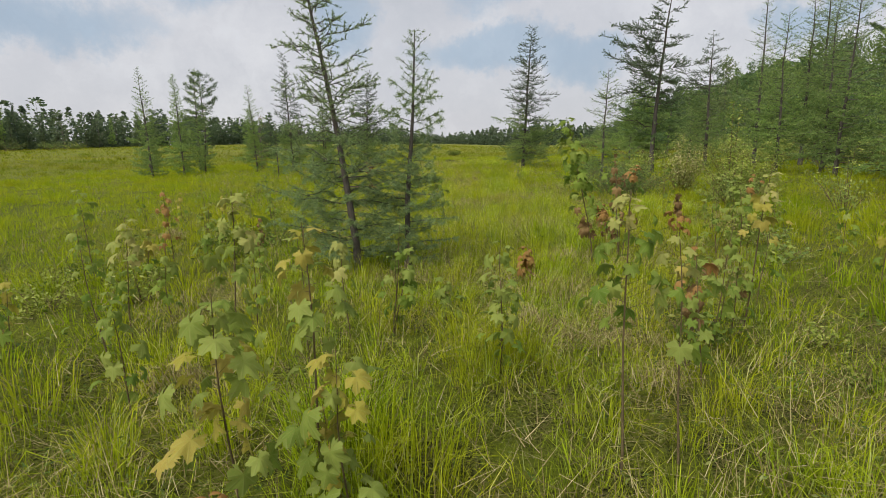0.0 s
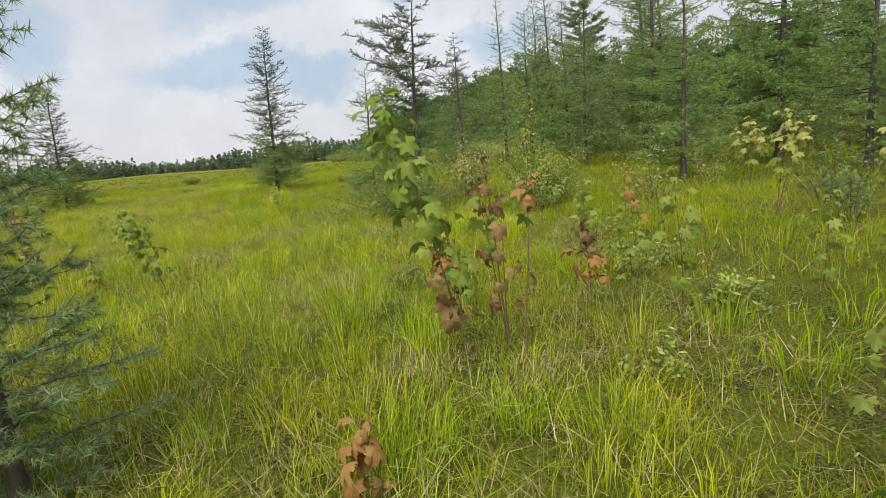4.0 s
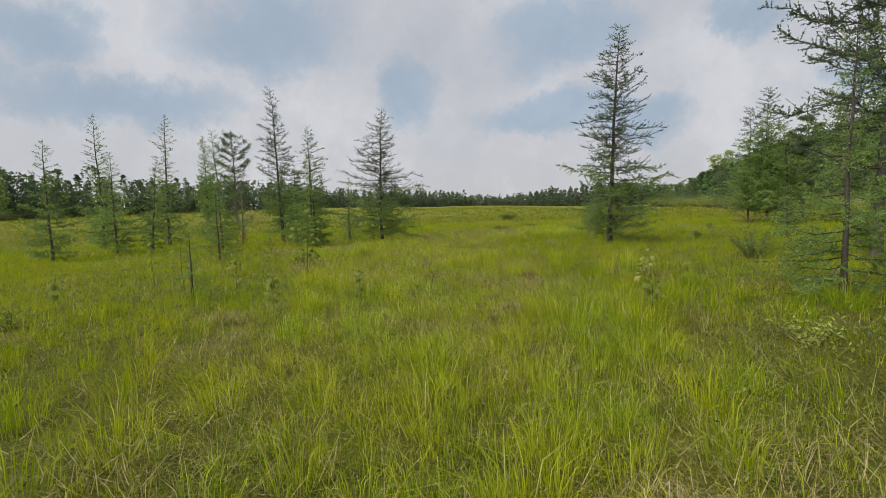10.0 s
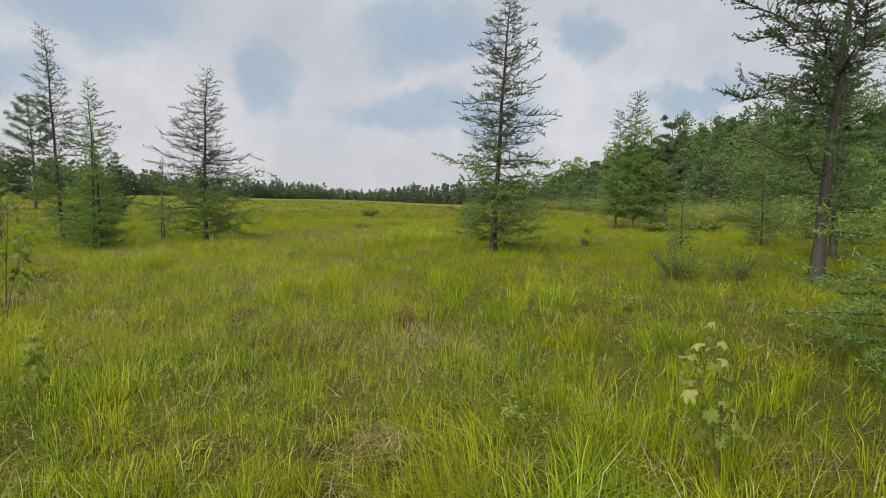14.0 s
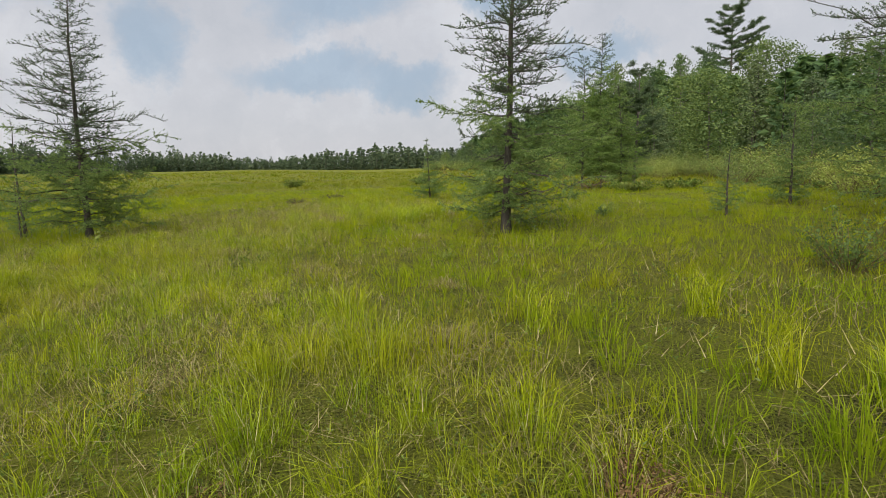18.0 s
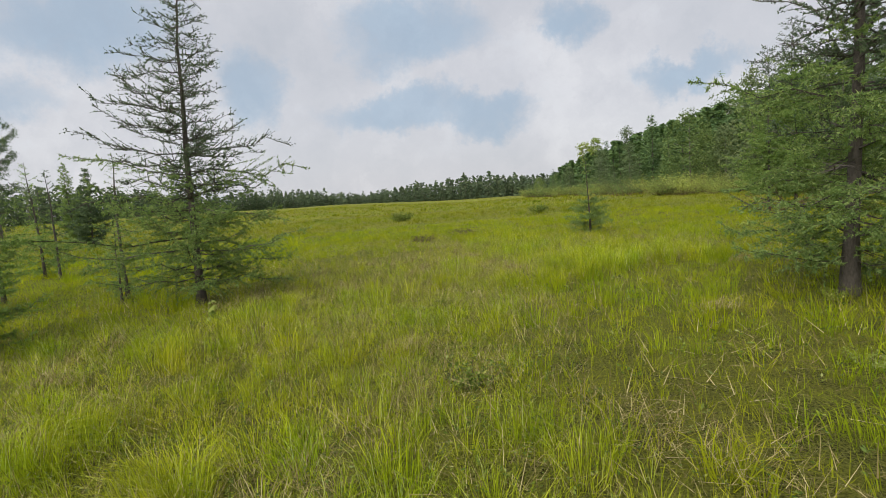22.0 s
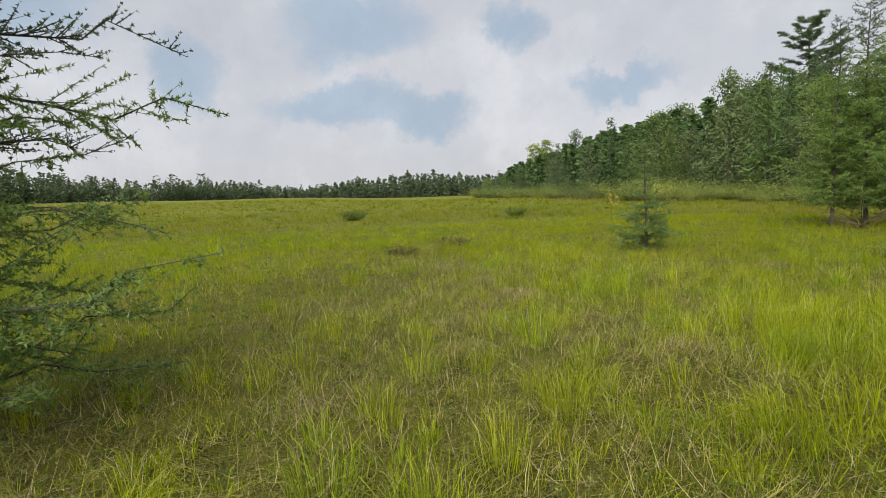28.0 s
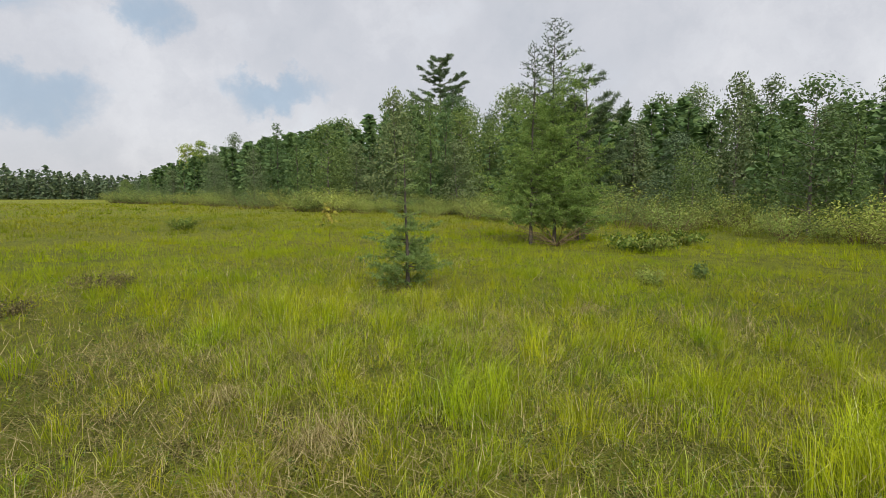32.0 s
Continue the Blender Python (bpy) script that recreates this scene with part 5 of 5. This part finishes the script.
# ---- grass and low growth ----
def blades(buf, p, h, w, a, bend, twist, plain=False):
    """Curved tapering blades from points p."""
    lean = np.stack((np.cos(a), np.sin(a), np.zeros_like(a)), 1)
    side = np.stack((-np.sin(a + twist), np.cos(a + twist), np.zeros_like(a)), 1) * (w / 2)[:, None]
    up = np.array((0, 0, 1.0))
    mid = p + lean * (h * bend * 0.26)[:, None] + up * (h * (0.60 - 0.10 * bend))[:, None]
    tip = p + lean * (h * bend)[:, None] + up * (h * np.maximum(0.10, 1 - 0.55 * bend ** 1.4))[:, None]
    if plain:
        buf.add(np.stack((p - side, p + side, tip), 1), np.arange(len(p) * 3).reshape(-1, 3))
        return
    v = np.stack((p - side, p + side, mid - side * 0.85, mid + side * 0.85, tip), 1)
    i = np.arange(len(p))[:, None] * 5
    buf.add(v, np.concatenate((i + [0, 1, 3], i + [0, 3, 2], i + [2, 3, 4])))


def patchy(x, y, k=1.0):
    """Slow drift from 0 to 1 over the meadow."""
    return 0.5 + 0.25 * (np.sin(0.9 * k * x + 1.7 * np.sin(0.5 * k * y)) + np.sin(0.7 * k * y + 1.3 * np.sin(0.8 * k * x + 1)))


def tufted(p):
    """How thick the grass stands: tufts about half a metre wide with thin places between."""
    x, y = p[:, 0], p[:, 1]
    x, y = x + 0.23 * np.sin(2.3 * y + 1.1 * x), y + 0.2 * np.sin(2.9 * x - 0.7 * y)
    a = 0.5 + 0.25 * (np.sin(7.3 * x + 1.9 * np.sin(3.1 * y)) + np.sin(6.7 * y + 2.1 * np.sin(4.3 * x + 1)))
    thick = np.clip((a - 0.14) * 2.0, np.where(y > 18, 0.42, 0.55), 1.0)
    dry = np.clip((p[:, 1] - 37.0) / 1.5, 0, 1) * np.clip((2.2 - p[:, 0]) / 0.8, 0, 1) * np.clip((p[:, 0] + 6.0) / 1.5, 0, 1)
    return thick * (1 - 0.42 * dry)


def sow(rng, per, d0, d1, box):
    """Random places whose distance from the line walked lies between d0 and d1."""
    x0, x1, y0, y1 = box
    p = rng.uniform((x0, y0), (x1, y1), (int((x1 - x0) * (y1 - y0) * per), 2))
    d = from_walk(p)
    return p[(d >= d0) & (d < d1)]


def build_grass():
    rng = np.random.RandomState(5)
    near, middle, straw, herb, distant = Buf(), Buf(), Buf(), Buf(), Buf()
    # ring: wide tufts per square metre and blades in each, small tufts and blades in each, loose blades, width, height
    for d0, d1, box, wide, many, small, few, loose, wd, ht in (
            (0, 2.6, (-9, 8, -4, 50), 3.0, 84, 20, 20, 900, 0.0056, 0.44), (2.6, 6, (-13, 11, -7, 53), 2.2, 46, 8, 11, 340, 0.0080, 0.43),
            (6, 12, (-18, 15, -13, 57), 1.4, 32, 4.2, 9, 130, 0.0120, 0.44), (12, 22, (-26, 24, -22, 65), 0.7, 26, 2.6, 9, 48, 0.019, 0.44),
            (22, 48, (-50, 45, -10, 92), 0.25, 16, 1.0, 9, 12, 0.042, 0.45), (48, 130, (-85, 60, -30, 190), 0.04, 12, 0.10, 8, 1.8, 0.16, 0.50)):
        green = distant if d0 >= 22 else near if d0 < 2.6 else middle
        for per, blades_in, radius, tall in ((wide, many, 0.14, 1.0), (small, few, 0.055, 0.66)):
            c = sow(rng, per, d0, d1, box)
            if d0 < 6:
                c = c[rng.rand(len(c)) < tufted(c)]
            big = np.minimum(rng.gamma(4.0, 0.25, len(c)), 2.2)
            big *= 0.7 + 0.6 * patchy(c[:, 0], c[:, 1])
            if d0 < 6:
                big *= 0.6 + 0.4 * tufted(c)
            n = np.maximum(4, blades_in * big).astype(int)
            idx = np.repeat(np.arange(len(c)), n)
            a = rng.uniform(0, 6.283, len(idx))
            k = np.sqrt(rng.rand(len(idx)))
            r = radius * k * (0.6 + 0.5 * big[idx]) * (1 + wd * 14)
            p = c[idx] + np.stack((np.cos(a), np.sin(a)), 1) * r[:, None]
            h = ht * tall * rng.uniform(0.45, 1.12, len(idx)) * (0.65 + 0.35 * big[idx])
            flow = 6.283 * patchy(c[:, 0] + 9, c[:, 1], 0.6)[idx]
            laid = np.clip(patchy(c[:, 0] - 4, c[:, 1] + 3, 1.4) * 0.9 - 0.25, 0.0, 0.5)[idx]
            ax, ay = np.cos(a) * (1 - laid) + np.cos(flow) * laid, np.sin(a) * (1 - laid) + np.sin(flow) * laid
            bend = np.abs(rng.normal(0.16, 0.16, len(idx))) + 0.42 * k * rng.uniform(0.3, 1.3, len(idx)) + 0.5 * laid
            bend = np.where(rng.rand(len(idx)) < 0.15, bend + rng.uniform(0.5, 1.0, len(idx)), bend)
            blades(green, np.column_stack((p, ground_z(p[:, 0], p[:, 1]) - 0.02)), h, wd * rng.uniform(0.6, 1.25, len(idx)), np.arctan2(ay, ax) + rng.normal(0, 0.5, len(idx)), bend, rng.normal(0, 0.9, len(idx)), d0 >= 6)
        p = sow(rng, loose, d0, d1, box)
        lush = np.ones(len(p))
        if d0 < 6:
            lush = tufted(p)
            keep = rng.rand(len(p)) < lush
            p, lush = p[keep], lush[keep]
        n = len(p)
        h = ht * rng.uniform(0.18, 0.62, n) * (0.75 + 0.4 * patchy(p[:, 0], p[:, 1], 1.7)) * (0.55 + 0.6 * lush)
        blades(green, np.column_stack((p, ground_z(p[:, 0], p[:, 1]) - 0.02)), h, wd * rng.uniform(0.5, 1.1, n), rng.uniform(0, 6.283, n), np.abs(rng.normal(0.45, 0.4, n)), rng.normal(0, 0.9, n), True)
    # big drooping tussocks, combed one way
    for box, per in (((1.6, 6.0, 38.0, 43.5), 1.5), ((2.0, 5.0, 9.0, 12.5), 1.3), ((2.2, 4.2, 24.0, 27.5), 0.8), ((-5.5, -2.5, 30.0, 34.0), 0.5), ((1.2, 3.2, 5.2, 8.6), 0.7)):
        for c in sow(rng, per, 0.9, 9, box):
            n = rng.randint(90, 150)
            a, k = rng.uniform(0, 6.283, n), np.sqrt(rng.rand(n))
            p = c + np.stack((np.cos(a), np.sin(a)), 1) * (0.17 * k)[:, None]
            way = a + ((-0.6 + rng.normal(0, 0.35)) - a) * rng.uniform(0.3, 0.9, n)
            blades(near, np.column_stack((p, ground_z(p[:, 0], p[:, 1]) - 0.02)), rng.uniform(0.45, 0.78, n), 0.006 * rng.uniform(0.6, 1.2, n), way, rng.uniform(0.25, 1.15, n), rng.normal(0, 0.6, n))
    # dead stalks, lying and half upright
    for d0, d1, box, per, wd in ((0, 3.2, (-9, 8, -4, 50), 520, 0.005), (3.2, 9, (-15, 13, -9, 55), 70, 0.009)):
        p = sow(rng, per, d0, d1, box)
        p = p[rng.rand(len(p)) < 0.27 + 0.30 * ((p[:, 1] > 37.5) & (p[:, 0] < 1.8)) + np.clip(p[:, 1] * 0.004, 0, 0.14) + np.clip(0.22 - 0.025 * p[:, 1], 0, 0.22) + np.clip(patchy(p[:, 0] + 3, p[:, 1] - 5, 2.1) * 3.2 - 1.9, 0, 0.9)]
        n = len(p)
        blades(straw, np.column_stack((p, ground_z(p[:, 0], p[:, 1]) + rng.uniform(-0.02, 0.15, n))), rng.uniform(0.10, 0.36, n), wd * rng.uniform(0.6, 1.2, n), rng.uniform(0, 6.283, n), rng.uniform(0.4, 1.5, n), rng.normal(0, 0.6, n), True)
    # matted dead tussocks
    spots = np.array(((1.09, 5.37), (1.48, 3.9), (1.51, 4.54), (1.45, 23.74), (-1.13, 26.83), (1.51, 24.79), (-6.93, 32.77), (-5.54, 32.32), (-6.01, 33.61), (-5.48, 34.32), (-0.38, 43.58), (1.19, 43.16), (-0.66, 40.41), (-3.21, 19.91), (1.06, 20.48), (1.69, 7.13), (2.22, 6.6), (0.64, 14.09), (2.77, 9.71), (1.98, 9.98), (-0.02, 27.49), (-1.34, 29.97),
                      (0.1, 42.2), (1.45, 43.2), (1.16, 44.6), (1.35, 41.1), (1.44, 39.4), (0.85, 43.6), (0.5, 40.5), (0.4, 42.9), (-0.2, 41.6), (-7.27, 32.5), (-6.28, 33.74), (-7.2, 36.1), (0.95, 4.05), (0.75, 4.4), (1.35, 3.2)))
    more = sow(rng, 0.07, 0.5, 6, (-9, 8, 0, 46))
    for c in np.concatenate((spots, more)):
        n = rng.randint(110, 240)
        wide = rng.uniform(0.16, 0.34)
        p = c + rng.normal(0, wide * 0.6, (n, 2)) * (1.3, 0.9)
        flow = rng.uniform(0, 6.283)
        a = flow + rng.normal(0, 0.8, n)
        hump = 0.13 * np.exp(-((p - c) ** 2).sum(1) / (2 * wide ** 2))
        blades(straw, np.column_stack((p, ground_z(p[:, 0], p[:, 1]) + hump * rng.uniform(0.3, 1.1, n))), rng.uniform(0.10, 0.28, n), 0.0050 * rng.uniform(0.6, 1.2, n), a, rng.uniform(0.8, 1.7, n), rng.normal(0, 0.6, n))
    # low leafy growth between the tussocks
    for d0, d1, box, per, sz, k in ((0, 3.2, (-9, 8, -4, 50), 70, 0.032, 7), (3.2, 9, (-15, 13, -9, 55), 17, 0.055, 4)):
        p = sow(rng, per, d0, d1, box)
        p = p[rng.rand(len(p)) < 0.2 + 0.8 * patchy(p[:, 0] - 2, p[:, 1] + 7, 1.9)]
        tall = np.repeat(rng.uniform(0.06, 0.26, len(p)), k)
        tilt = np.repeat(rng.normal(0, 0.25, (len(p), 2)), k, 0)
        p = np.repeat(p, k, 0)
        n = len(p)
        up = rng.uniform(0.25, 1.0, n) * tall
        at = np.column_stack((p + tilt * up[:, None], ground_z(p[:, 0], p[:, 1]) + up))
        a = rng.uniform(0, 6.283, n)
        w = unit(np.stack((np.cos(a), np.sin(a), rng.normal(0.45, 0.35, n)), 1))
        leaves(herb, at, w, sz * rng.uniform(0.6, 1.5, n), sz * rng.uniform(0.22, 0.42, n), rng, 0, 0.9)
    tagged(new("meadow_grass", near.mesh("meadow_grass", GRASS)), "tall yellow-green sedge and grass in loose tussocks", "grass", kind="stuff")
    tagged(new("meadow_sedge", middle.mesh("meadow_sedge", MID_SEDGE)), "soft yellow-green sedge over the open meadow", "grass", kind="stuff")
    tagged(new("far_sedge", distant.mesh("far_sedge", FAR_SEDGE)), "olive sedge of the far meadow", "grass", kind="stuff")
    tagged(new("dead_grass", straw.mesh("dead_grass", STRAW)), "pale dead grass stalks lying between the tussocks", "grass", kind="stuff")
    tagged(new("low_herbs", herb.mesh("low_herbs", HERB)), "low leafy herbs covering the wet ground", "herbs", kind="stuff")


build_grass()
